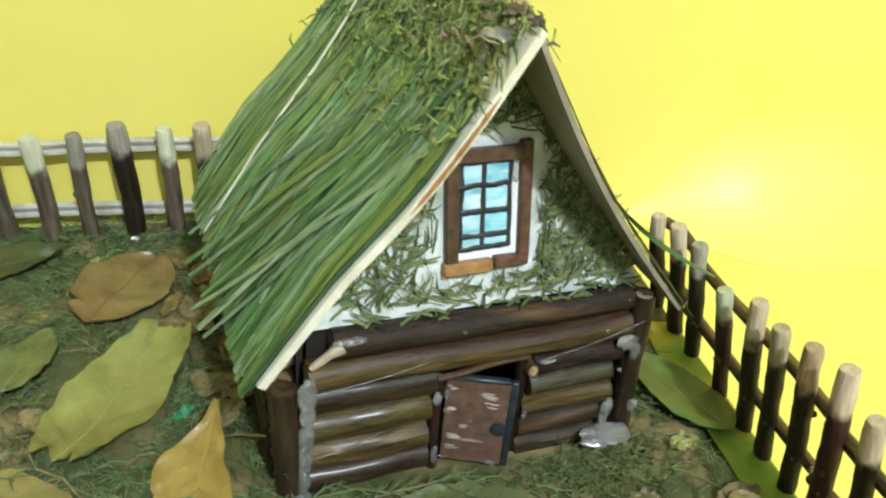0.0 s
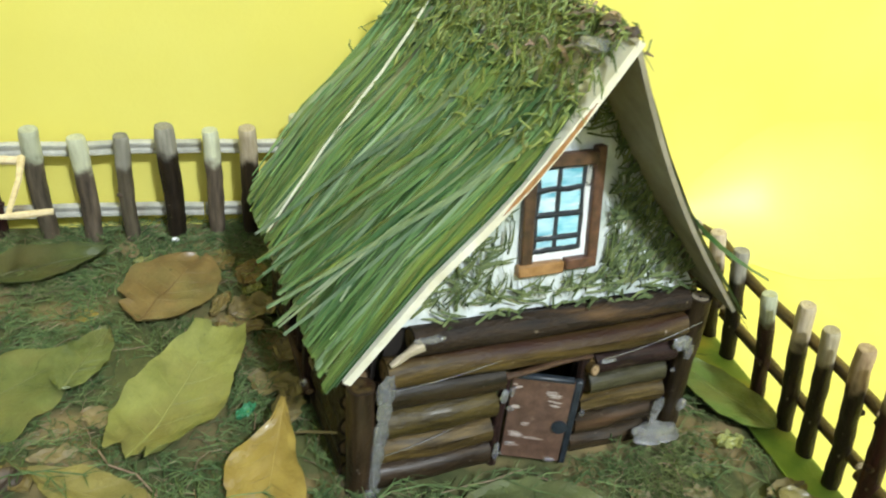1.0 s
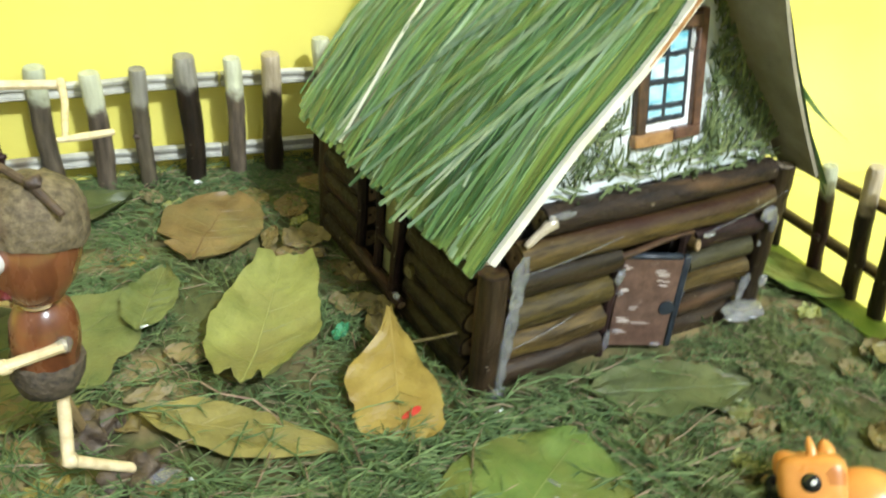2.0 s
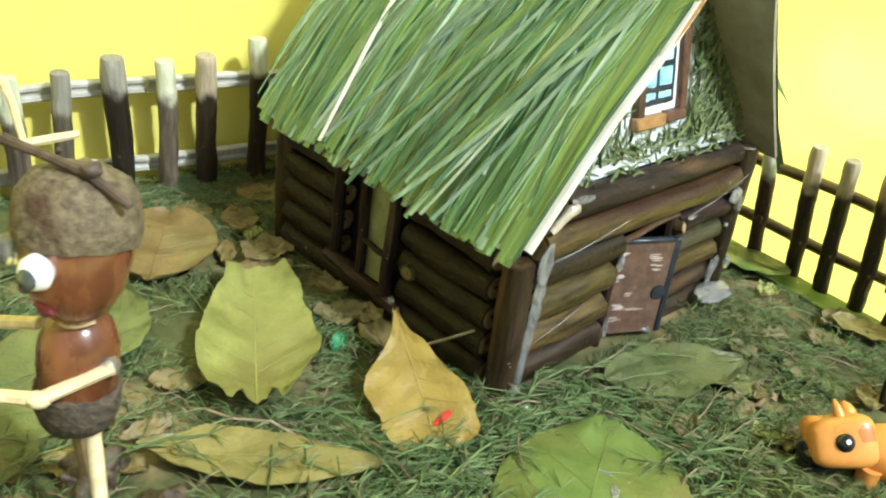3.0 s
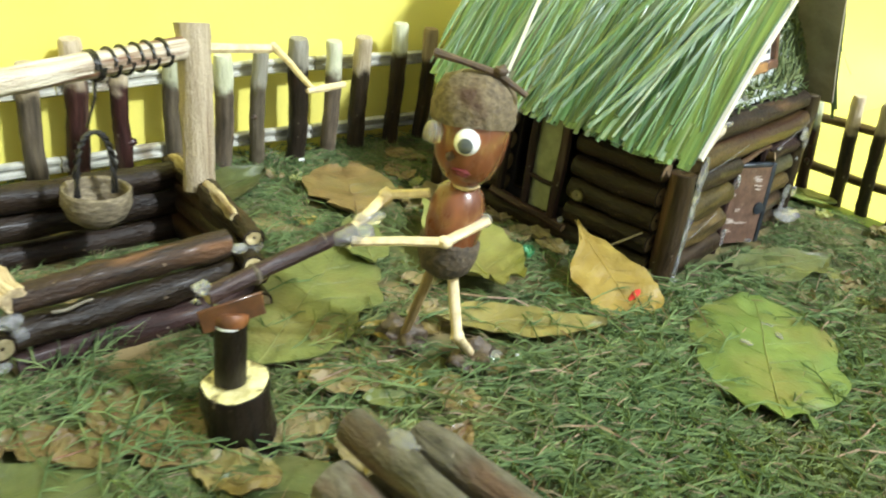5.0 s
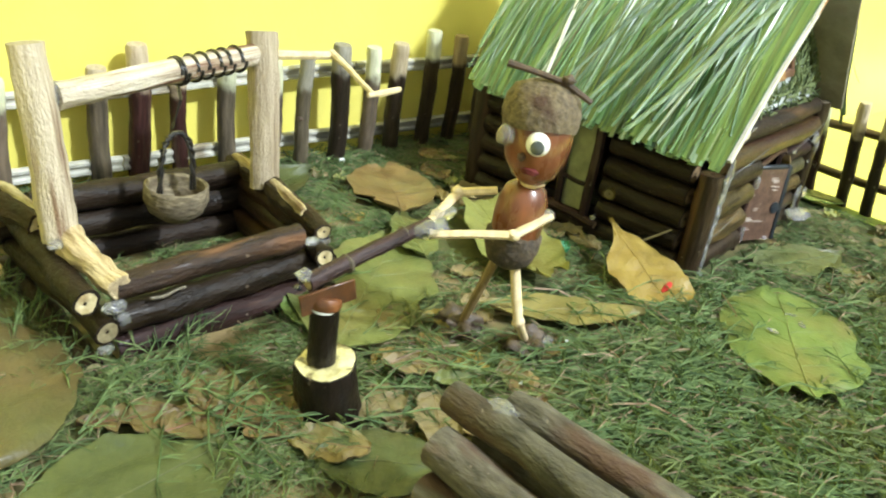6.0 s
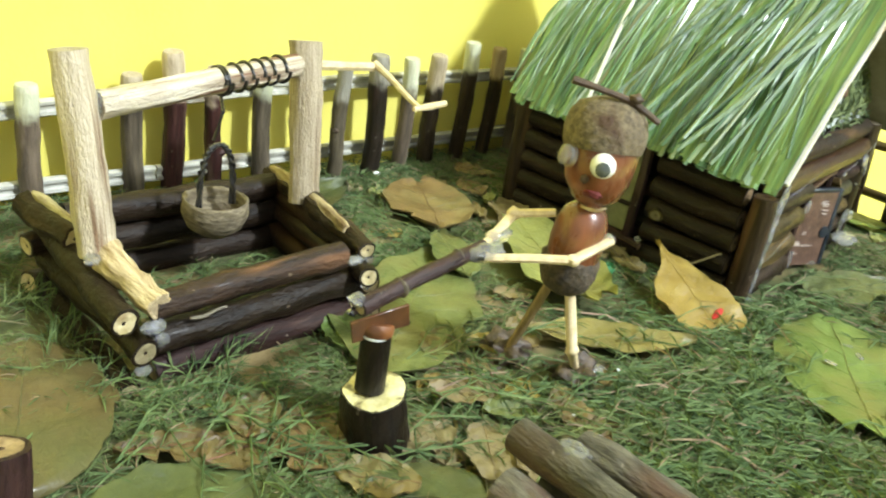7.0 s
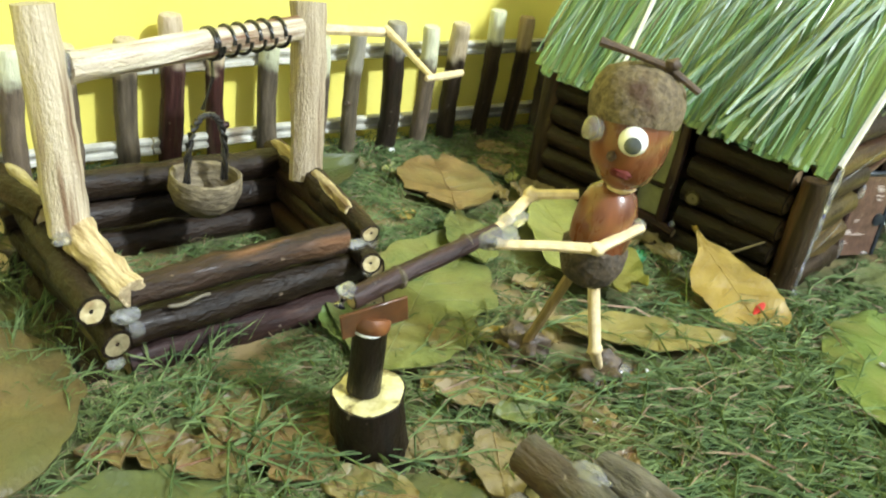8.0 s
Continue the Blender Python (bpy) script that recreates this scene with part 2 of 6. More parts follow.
M_GRASS = material("ground_sprigs", (0.050, 0.090, 0.030), (0.160, 0.230, 0.086), 200, (1, 1, 1), 0.7, 0.2, 900, (0.15, 0.16, 0.05), 26, 0.52, 0.34, island=True, spot_soft=0.25, spec=0.2)
M_DRYBITS = material("brown_dry_bits", (0.11, 0.07, 0.04), (0.33, 0.25, 0.15), 300, (1, 1, 1), 0.7, 0.3, 900, None, 60, 0.6, 0.4, island=True)
M_BOARD = material("green_base_board", (0.040, 0.052, 0.016), (0.115, 0.120, 0.040), 130, (1, 1, 1), 0.75, 0.6, 800, (0.25, 0.185, 0.08), 40, 0.50)
M_EDGE = material("green_card_edge", (0.14, 0.26, 0.03), (0.30, 0.40, 0.06), 60, (1, 1, 1), 0.6, 0.3, 800, (0.50, 0.42, 0.06), 30, 0.55)


def leaf_mat(name, a, b, spot, at=0.58, rough=0.45):
    return material(name, a, b, 110, (1, 1, 1), rough, 0.5, 900, spot, 45, at - 0.08, 0.08, coat=0.12, through_light=0.08, spot_soft=0.3, specks=tuple(c * 0.35 for c in spot) if spot else None)


M_L_YELLOW = leaf_mat("yellow_green_leaf", (0.17, 0.185, 0.048), (0.29, 0.30, 0.09), (0.18, 0.15, 0.05), 0.60)
M_L_BROWN = leaf_mat("brown_leaf", (0.13, 0.085, 0.03), (0.24, 0.165, 0.06), (0.16, 0.16, 0.055), 0.52)
# brown-green leaf, its colour darkened to stand in for shade at that corner
M_L_SHADEBROWN = leaf_mat("shaded_moss_brown_leaf", (0.085, 0.060, 0.022), (0.15, 0.108, 0.040), (0.070, 0.088, 0.026), 0.52)
M_L_OLIVE = leaf_mat("olive_leaf", (0.075, 0.10, 0.028), (0.17, 0.195, 0.06), (0.17, 0.125, 0.045), 0.57)
M_L_DEEP = leaf_mat("deep_olive_leaf", (0.036, 0.052, 0.015), (0.078, 0.098, 0.03), (0.09, 0.08, 0.03), 0.58)
M_L_GOLD = leaf_mat("golden_leaf", (0.21, 0.150, 0.030), (0.33, 0.245, 0.058), (0.20, 0.115, 0.026), 0.57)
M_L_FRESH = leaf_mat("fresh_green_leaf", (0.070, 0.125, 0.024), (0.140, 0.205, 0.050), (0.15, 0.125, 0.036), 0.52)
M_L_DULL = leaf_mat("dull_grey_green_leaf", (0.070, 0.092, 0.030), (0.14, 0.16, 0.058), (0.12, 0.10, 0.035), 0.55)
M_L_TAN = material("tan_dry_leaf", (0.15, 0.115, 0.05), (0.245, 0.195, 0.09), 110, (1, 1, 1), 0.6, 0.35, 700, (0.14, 0.11, 0.045), 45, 0.5, 0.15, spot_soft=0.3)
M_L_VIVID = leaf_mat("vivid_green_chip", (0.02, 0.16, 0.06), (0.05, 0.26, 0.11), None)
M_L_OCHRE = leaf_mat("olive_ochre_leaf", (0.17, 0.14, 0.042), (0.30, 0.25, 0.082), (0.13, 0.12, 0.04), 0.56)
M_L_RUST = leaf_mat("rust_brown_leaf", (0.10, 0.064, 0.024), (0.19, 0.125, 0.050), (0.13, 0.12, 0.045), 0.53)


def vein_mat(name, a):
    return leaf_mat(name, a, tuple(c * 1.25 for c in a), None)


VEINS = {M_L_YELLOW.name: vein_mat("yellow_midrib", (0.25, 0.26, 0.085)), M_L_SHADEBROWN.name: vein_mat("shaded_moss_brown_midrib", (0.11, 0.10, 0.04)), M_L_DEEP.name: vein_mat("deep_olive_midrib", (0.09, 0.10, 0.04)), M_L_BROWN.name: vein_mat("brown_midrib", (0.16, 0.10, 0.04)), M_L_OLIVE.name: vein_mat("olive_midrib", (0.15, 0.16, 0.06)),
         M_L_OCHRE.name: vein_mat("ochre_midrib", (0.22, 0.185, 0.06)), M_L_GOLD.name: vein_mat("gold_midrib", (0.30, 0.22, 0.06)), M_L_FRESH.name: vein_mat("green_midrib", (0.17, 0.19, 0.06)), M_L_DULL.name: vein_mat("dull_midrib", (0.10, 0.125, 0.05)),
         M_L_TAN.name: vein_mat("tan_midrib", (0.2, 0.145, 0.07)), M_L_RUST.name: vein_mat("rust_midrib", (0.14, 0.06, 0.03))}
M_REDPAINT = material("red_paint_spot", (0.42, 0.02, 0.02), (0.62, 0.05, 0.04), 300, (1, 1, 1), 0.4, 0.1)
M_LIPS = material("dark_red_paint", (0.085, 0.007, 0.006), (0.14, 0.014, 0.010), 300, (1, 1, 1), 0.6, 0.1)
# figure, toy
M_ACORN = material("glossy_acorn_shell", (0.105, 0.034, 0.014), (0.25, 0.088, 0.034), 160, (1, 1, 0.4), 0.28, 0.1, 400, (0.38, 0.20, 0.07), 90, 0.62, 0.0, coat=0.5)
M_CAP = material("rough_acorn_cap", (0.06, 0.045, 0.024), (0.20, 0.155, 0.088), 700, (1, 1, 1), 0.8, 1.0, 900, (0.065, 0.034, 0.017), 120, 0.58, 0.1, specks=(0.34, 0.28, 0.19))
M_CAPDARK = material("dark_rough_acorn_cap", (0.03, 0.023, 0.015), (0.12, 0.09, 0.056), 700, (1, 1, 1), 0.85, 1.0, 900, (0.035, 0.03, 0.018), 140, 0.55, 0.1, specks=(0.2, 0.16, 0.1))
M_BOWL = material("pale_ridged_acorn_cap", (0.11, 0.085, 0.05), (0.31, 0.25, 0.155), 800, (0.5, 0.5, 1.4), 0.75, 1.0, 900, (0.10, 0.07, 0.04), 160, 0.6, 0.1)
# darker copy of the matchstick wood, for a leg that gets less light
M_MATCHSHADED = material("shaded_matchstick_wood", (0.22, 0.15, 0.065), (0.36, 0.26, 0.125), 500, (1, 1, 0.2), 0.55, 0.3, 900)
M_CLAY = material("brown_clay_lump", (0.035, 0.024, 0.015), (0.115, 0.08, 0.05), 420, (1, 1, 1), 0.55, 1.0, 700, (0.2, 0.16, 0.13), 150, 0.62)
M_EYEWHITE = material("white_plastic", (0.80, 0.80, 0.76), (0.88, 0.88, 0.84), 200, (1, 1, 1), 0.15, 0.0, coat=0.7, rough_vary=0.03)
M_EYEGLASS = material("olive_backing", (0.20, 0.19, 0.09), (0.34, 0.32, 0.17), 300, (1, 1, 1), 0.3, 0.1)
M_PUPIL = material("grey_black_pupil", (0.05, 0.06, 0.06), (0.11, 0.125, 0.12), 200, (1, 1, 1), 0.2, 0.0, coat=0.7, rough_vary=0.03)
M_ORANGE = material("orange_plastic", (0.66, 0.26, 0.055), (0.78, 0.34, 0.085), 150, (1, 1, 1), 0.32, 0.15, 300, (0.5, 0.14, 0.03), 60, 0.68, coat=0.2)
# darker orange that paints the shade of a hollow in the toy
M_HOLLOWSHADE = material("orange_hollow_shade", (0.42, 0.145, 0.028), (0.50, 0.18, 0.038), 150, (1, 1, 1), 0.35, 0.1, 300)
M_BLACKGLOSS = material("black_gloss_plastic", (0.004, 0.004, 0.005), (0.012, 0.012, 0.014), 200, (1, 1, 1), 0.1, 0.0, coat=0.6, rough_vary=0.03)
M_AXE = material("copper_brown_card", (0.11, 0.042, 0.016), (0.26, 0.095, 0.03), 180, (1, 1, 1), 0.35, 0.2, 700, (0.42, 0.16, 0.05), 70, 0.6, coat=0.3)
M_AXEDARK = material("dark_copper_card", (0.06, 0.026, 0.011), (0.16, 0.064, 0.022), 180, (1, 1, 1), 0.35, 0.2, 700, (0.24, 0.10, 0.035), 70, 0.62, coat=0.3)
# room
M_YELLOW = material("yellow_wall_paint", (0.84, 0.74, 0.15), (0.88, 0.79, 0.19), 9, (1, 1, 1), 0.42, 0.12, 700, (0.88, 0.80, 0.24), 3, 0.55)
M_CLOTH = material("yellow_table_cover", (0.80, 0.705, 0.145), (0.84, 0.755, 0.185), 30, (1, 1, 1), 0.45, 0.12, 900, None)
M_PLASTER = material("pale_room_plaster", (0.23, 0.23, 0.225), (0.29, 0.29, 0.28), 4, (1, 1, 1), 0.9, 0.1, 60, None)
M_FLOOR = material("room_floor_wood", (0.22, 0.13, 0.07), (0.36, 0.23, 0.13), 6, (1, 8, 1), 0.5, 0.1, 60, None)

# ---- building helpers: lengths in millimetres ----
MM = 0.001
rnd = random.Random(7)


def thing(name, x=0.0, y=0.0, z=0.0, rz=0.0, rx=0.0, ry=0.0, **tags):
    ob = new(name)
    ob.matrix_basis = pose(x * MM, y * MM, z * MM, rx, ry, rz)
    return tagged(ob, **tags)


def mesh_of(name, bm, mats, smooth=True):
    for v in bm.verts:
        v.co *= MM
    me = bpy.data.meshes.new(name)
    bmesh.ops.recalc_face_normals(bm, faces=bm.faces)
    bm.to_mesh(me)
    bm.free()
    for m in mats if isinstance(mats, (list, tuple)) else [mats]:
        me.materials.append(m)
    if smooth:
        me.shade_smooth()
        me.set_sharp_from_angle(angle=radians(40))
    return me


def part(name, bm, mats, parent=None, label="", smooth=True, **tags):
    ob = new(name, mesh_of(name, bm, mats, smooth))
    if parent is not None:
        ob.parent = parent
    return tagged(ob, label=label, **tags)


def frame_for(d):
    d = Vector(d).normalized()
    side = d.cross(Vector((0, 0, 1)) if abs(d.z) < 0.9 else Vector((1, 0, 0))).normalized()
    return side, side.cross(d).normalized()


def tube(bm, pts, radii, n=10, mat=0, cap=None, lumpy=0.0, squash=1.0, seed=0, ridge=0.0, face=0.78):
    """A swept round bar through pts, with a radius for each, uneven by lumpy, and closed ends of material cap."""
    grain = bm.verts.layers.float_vector.get("grain") or bm.verts.layers.float_vector.new("grain")
    pts = [Vector(p) for p in pts]
    rings, run = [], 0.0
    for i, p in enumerate(pts):
        d = pts[min(i + 1, len(pts) - 1)] - pts[max(i - 1, 0)]
        run += (p - pts[i - 1]).length if i else 0.0
        s, u = frame_for(d)
        r = radii[i] if isinstance(radii, (list, tuple)) else radii
        ring = []
        for k in range(n):
            a = 2 * math.pi * k / n
            q = p + s * math.cos(a) * r + u * math.sin(a) * r * squash
            if lumpy:
                q += (q - p) * lumpy * noise.noise(Vector((q.x * 0.23 + seed, q.y * 0.23 - seed, q.z * 0.23 + 3.7 * seed)))
            if ridge:
                q += (q - p) * ridge * (noise.noise(Vector((math.cos(a) * 3.1 + seed, math.sin(a) * 3.1, run * 0.05))) + 0.5 * noise.noise(Vector((math.cos(a) * 7 + seed, math.sin(a) * 7, run * 0.14))))
            v = bm.verts.new(q)
            v[grain] = (run * MM, r * MM * math.cos(a), r * MM * math.sin(a))
            ring.append(v)
        rings.append(ring)
    for a, b in zip(rings, rings[1:]):
        for k in range(n):
            bm.faces.new((a[k], a[(k + 1) % n], b[(k + 1) % n], b[k])).material_index = mat
    if cap is not None:
        for ring, p, e in ((rings[0], pts[0], (pts[0] - pts[1]).normalized()), (rings[-1], pts[-1], (pts[-1] - pts[-2]).normalized())):
            inner = [bm.verts.new(p + (v.co - p) * face + e * 0.12) for v in ring]
            pith = [bm.verts.new(p + (v.co - p) * 0.14 - e * 0.1) for v in ring]
            mid = bm.verts.new(p - e * 0.35)
            for v, w, x in zip(ring, inner, pith):
                w[grain], x[grain] = v[grain] * face, v[grain] * 0.14
            for k in range(n):
                bm.faces.new((ring[k], ring[(k + 1) % n], inner[(k + 1) % n], inner[k])).material_index = mat
                bm.faces.new((inner[k], inner[(k + 1) % n], pith[(k + 1) % n], pith[k])).material_index = cap
                bm.faces.new((pith[k], pith[(k + 1) % n], mid)).material_index = mat
    return rings


def line(a, b, k, bend=0.0, seed=0):
    """k + 1 points from a to b with a slight natural bend."""
    a, b = Vector(a), Vector(b)
    s, u = frame_for(b - a)
    ph = seed * 1.7
    return [a.lerp(b, i / k) + (s * math.sin(ph + 2.2 * i / k) + u * math.cos(ph * 1.3 + 2.6 * i / k)) * bend * math.sin(math.pi * i / k) for i in range(k + 1)]


def log(parent, name, a, b, r0, r1=None, bark=None, cut=None, lumpy=0.12, bend=0.4, label="", n=16, k=9, ridge=0.09):
    """A piece of branch with bark and pale cut ends."""
    seed = rnd.random() * 50
    r1 = r0 if r1 is None else r1
    bm = bmesh.new()
    tube(bm, line(a, b, k, bend, seed), [r0 + (r1 - r0) * i / k for i in range(k + 1)], n, 0, 1, lumpy, 1.0, seed, ridge)
    return part(name, bm, [bark or M_BARK, cut or (M_END if parent.name == "log_hut" else M_RING)], parent, label)


def box(bm, lo, hi, mat=0, m=None):
    vs = [bm.verts.new(Vector((x, y, z))) for x in (lo[0], hi[0]) for y in (lo[1], hi[1]) for z in (lo[2], hi[2])]
    if m is not None:
        for v in vs:
            v.co = m @ v.co
    for f in ((0, 1, 3, 2), (4, 6, 7, 5), (0, 4, 5, 1), (2, 3, 7, 6), (0, 2, 6, 4), (1, 5, 7, 3)):
        bm.faces.new([vs[i] for i in f]).material_index = mat
    return vs


def bevelled(bm, width=0.3, segments=1):
    bmesh.ops.bevel(bm, geom=bm.edges[:], offset=width, segments=segments, affect="EDGES", clamp_overlap=True)


def blob(bm, c, size, mat=0, lumpy=0.25, sub=3, seed=0.0, flat=False):
    """A rounded uneven lump."""
    made = bmesh.ops.create_icosphere(bm, subdivisions=sub, radius=1.0)["verts"]
    for v in made:
        k = 1 + lumpy * noise.noise(v.co * 1.8 + Vector((seed, seed * 2, -seed)))
        v.co = Vector((c[0] + v.co.x * size[0] * k, c[1] + v.co.y * size[1] * k, c[2] + (max(v.co.z, -0.2) if flat else v.co.z) * size[2] * k))
    for f in {f for v in made for f in v.link_faces}:
        f.material_index = mat
    return made


def lathe(bm, profile, n=24, mat=0, m=None, mats=None):
    """A turned body from (radius, height) pairs round the z axis."""
    rings = []
    for r, z in profile:
        if r <= 1e-6:
            rings.append([bm.verts.new((0, 0, z))])
        else:
            rings.append([bm.verts.new((r * math.cos(2 * math.pi * k / n), r * math.sin(2 * math.pi * k / n), z)) for k in range(n)])
    for i, (a, b) in enumerate(zip(rings, rings[1:])):
        for k in range(n):
            loop = [a[k % len(a)], a[(k + 1) % len(a)], b[(k + 1) % len(b)], b[k % len(b)]]
            loop = list(dict.fromkeys(loop))
            if len(loop) > 2:
                bm.faces.new(loop).material_index = mats[i] if mats else mat
    if m is not None:
        for ring in rings:
            for v in ring:
                v.co = m @ v.co
    return [v for ring in rings for v in ring]


def scatter_mesh(name, strands, mat, parent=None, label="", **tags):
    """Many thin three-sided strands in one mesh. strands: (points, radius)."""
    verts, faces = [], []
    for pts, rad in strands:
        base, k = len(verts), len(pts)
        for i, p in enumerate(pts):
            d = pts[min(i + 1, k - 1)] - pts[max(i - 1, 0)]
            n = math.sqrt(d[0] ** 2 + d[1] ** 2) + 1e-6
            sx, sy = -d[1] / n, d[0] / n
            r = rad * (1.0 if i < k - 1 else 0.35)
            verts += [((p[0] + sx * r) * MM, (p[1] + sy * r) * MM, (p[2] - 0.5 * r) * MM), ((p[0] - sx * r) * MM, (p[1] - sy * r) * MM, (p[2] - 0.5 * r) * MM),
                      (p[0] * MM, p[1] * MM, (p[2] + r) * MM)]
        for i in range(k - 1):
            o = base + 3 * i
            for a, b in ((0, 1), (1, 2), (2, 0)):
                faces.append((o + a, o + b, o + 3 + b, o + 3 + a))
        faces.append((base, base + 2, base + 1))
        e = base + 3 * (k - 1)
        faces.append((e, e + 1, e + 2))
    me = bpy.data.meshes.new(name)
    me.from_pydata(verts, [], faces)
    me.materials.append(mat)
    me.update()
    ob = new(name, me)
    if parent is not None:
        ob.parent = parent
    return tagged(ob, label=label, kind="stuff", **tags)


# ---- the room round the table ----
def slab(name, lo, hi, mat, **tags):
    bm = bmesh.new()
    box(bm, [v * 1000 for v in lo], [v * 1000 for v in hi])
    return part(name, bm, mat, None, smooth=False, kind="structure", **tags)


WALL_Y = 0.152
RX, RY, RZ0, RZ1 = 1.05, -1.45, -0.75, 1.45
slab("wall_north", (-RX, WALL_Y, RZ0), (RX, WALL_Y + 0.1, RZ1), M_YELLOW, label="bright yellow painted wall behind the model", category="wall")
slab("wall_south", (-RX, RY - 0.1, RZ0), (RX, RY, RZ1), M_PLASTER, label="plain grey-beige room wall", category="wall")
slab("wall_west", (-RX - 0.1, RY, RZ0), (-RX, WALL_Y, RZ1), M_PLASTER, label="plain grey-beige room wall", category="wall")
slab("wall_east", (RX, RY, RZ0), (RX + 0.1, WALL_Y, RZ1), M_PLASTER, label="plain grey-beige room wall", category="wall")
slab("ceiling", (-RX, RY, RZ1), (RX, WALL_Y, RZ1 + 0.06), M_PLASTER, label="plain grey-beige ceiling", category="ceiling")
slab("floor", (-RX, RY, RZ0 - 0.06), (RX, WALL_Y, RZ0), M_FLOOR, label="brown wooden room floor", category="floor")

table = thing("table", 0, -140, -7, label="table with a bright yellow cover under the model", category="table")
bm = bmesh.new()
box(bm, (-480, -270, -24), (560, 290, 0))
bevelled(bm, 2, 2)
part("tabletop", bm, M_CLOTH, table, "yellow covered tabletop")
for x, y in ((-440, -235), (520, -235), (-440, 255), (520, 255)):
    bm = bmesh.new()
    box(bm, (x - 20, y - 20, -743), (x + 20, y + 20, -24.5))
    bevelled(bm, 3)
    part("leg", bm, M_FLOOR, table)

# added cove: rounds the joint so no dark shade line shows there
bm = bmesh.new()
cove = []
for i in range(61):
    x = 127.0 + 380.0 * (i / 60) ** 1.6
    f = min(max((x - 127.0) / 70.0, 0.0), 1.0)
    r = 0.4 + 46.0 * f * f * (3 - 2 * f)
    cove.append([(bm.verts.new((x, 151.8 - r + r * math.sin(a), -6.8 + r - r * math.cos(a))), bm.verts.new((x, 152.4 - r + r * math.sin(a), -7.4 + r - r * math.cos(a)))) for a in [math.pi / 2 * k / 16 for k in range(17)]])
for a, b in zip(cove, cove[1:]):
    for k in range(16):
        bm.faces.new((a[k][0], b[k][0], b[k + 1][0], a[k + 1][0]))
        bm.faces.new((a[k][1], a[k + 1][1], b[k + 1][1], b[k][1]))
for col in (cove[0], cove[-1]):
    for k in range(16):
        bm.faces.new((col[k][0], col[k + 1][0], col[k + 1][1], col[k][1]))
for k in (0, 16):
    for a, b in zip(cove, cove[1:]):
        bm.faces.new((a[k][0], a[k][1], b[k][1], b[k][0]))
part("backdrop", bm, M_YELLOW, None, kind="structure", label="added yellow cove hiding the shade line between table and wall", category="backdrop")

# ---- base board of the model ----
X0, X1, Y0, Y1 = -240.0, 126.0, -130.0, 149.0


def ground_z(x, y):
    dip = 2.6 / (1 + math.exp((x + 112) / 9)) / (1 + math.exp((y - 42) / 7))
    return -dip + 0.9 * noise.noise(Vector((x * 0.03, y * 0.03, 2.0))) + 0.5 * noise.noise(Vector((x * 0.11, y * 0.11, 5.0)))


bm = bmesh.new()
nx, ny = 92, 70
grid = [[bm.verts.new((X0 + (X1 - X0) * i / nx, Y0 + (Y1 - Y0) * j / ny, 0)) for j in range(ny + 1)] for i in range(nx + 1)]
for col in grid:
    for v in col:
        edge = min(v.co.x - X0, X1 - v.co.x, v.co.y - Y0, Y1 - v.co.y)
        v.co.z = ground_z(v.co.x, v.co.y) * min(edge / 10, 1) - 0.3
for i in range(nx):
    for j in range(ny):
        bm.faces.new((grid[i][j], grid[i + 1][j], grid[i + 1][j + 1], grid[i][j + 1]))
rim = [grid[i][0] for i in range(nx + 1)] + [grid[nx][j] for j in range(1, ny + 1)] + [grid[i][ny] for i in range(nx - 1, -1, -1)] + [grid[0][j] for j in range(ny - 1, 0, -1)]
low = [bm.verts.new((v.co.x, v.co.y, -7)) for v in rim]
for k in range(len(rim)):
    bm.faces.new((rim[k], low[k], low[(k + 1) % len(rim)], rim[(k + 1) % len(rim)])).material_index = 1
bm.faces.new(low).material_index = 1
part("ground", bm, [M_BOARD, M_EDGE], None, kind="structure", label="mossy green painted base board strewn with dry leaf bits", category="ground")

bm = bmesh.new()
strip = [[bm.verts.new((113.5 + 12.8 * a + 1.4 * noise.noise(Vector((0, j * 0.4, a))) * (1 - a), -125 + 200 * j / 40, 0.9 + 0.5 * noise.noise(Vector((a * 2, j * 0.3, 3))) - 1.0 * a)) for a in (0, 0.35, 0.7, 1)] for j in range(41)]
low = [[bm.verts.new(v.co - Vector((0, 0, 0.5))) for v in r] for r in strip]
for j in range(40):
    for a in range(3):
        bm.faces.new((strip[j][a], strip[j][a + 1], strip[j + 1][a + 1], strip[j + 1][a]))
        bm.faces.new((low[j][a], low[j + 1][a], low[j + 1][a + 1], low[j][a + 1]))
    bm.faces.new((strip[j][0], strip[j + 1][0], low[j + 1][0], low[j][0]))
    bm.faces.new((strip[j][3], low[j][3], low[j + 1][3], strip[j + 1][3]))
part("trim_1", bm, M_EDGE, None, kind="structure", label="bright green and yellow painted edge strip", category="trim")

# ---- the hut ----
HX, HY, HROT = 2.0, 19.0, 8.0
hut = thing("log_hut", HX, HY, 0, HROT, label="small twig log hut with a steep green grass thatched roof", category="model hut")
W, D, RIDGE_U, RIDGE_Z = 86.0, 84.0, 42.8, 115.0
EAVE_L, EAVE_R, EAVE_Z, EAVE_ZR = -8.5, 94.2, 40.6, 42.6
V0, V1 = -3.9, 87.0

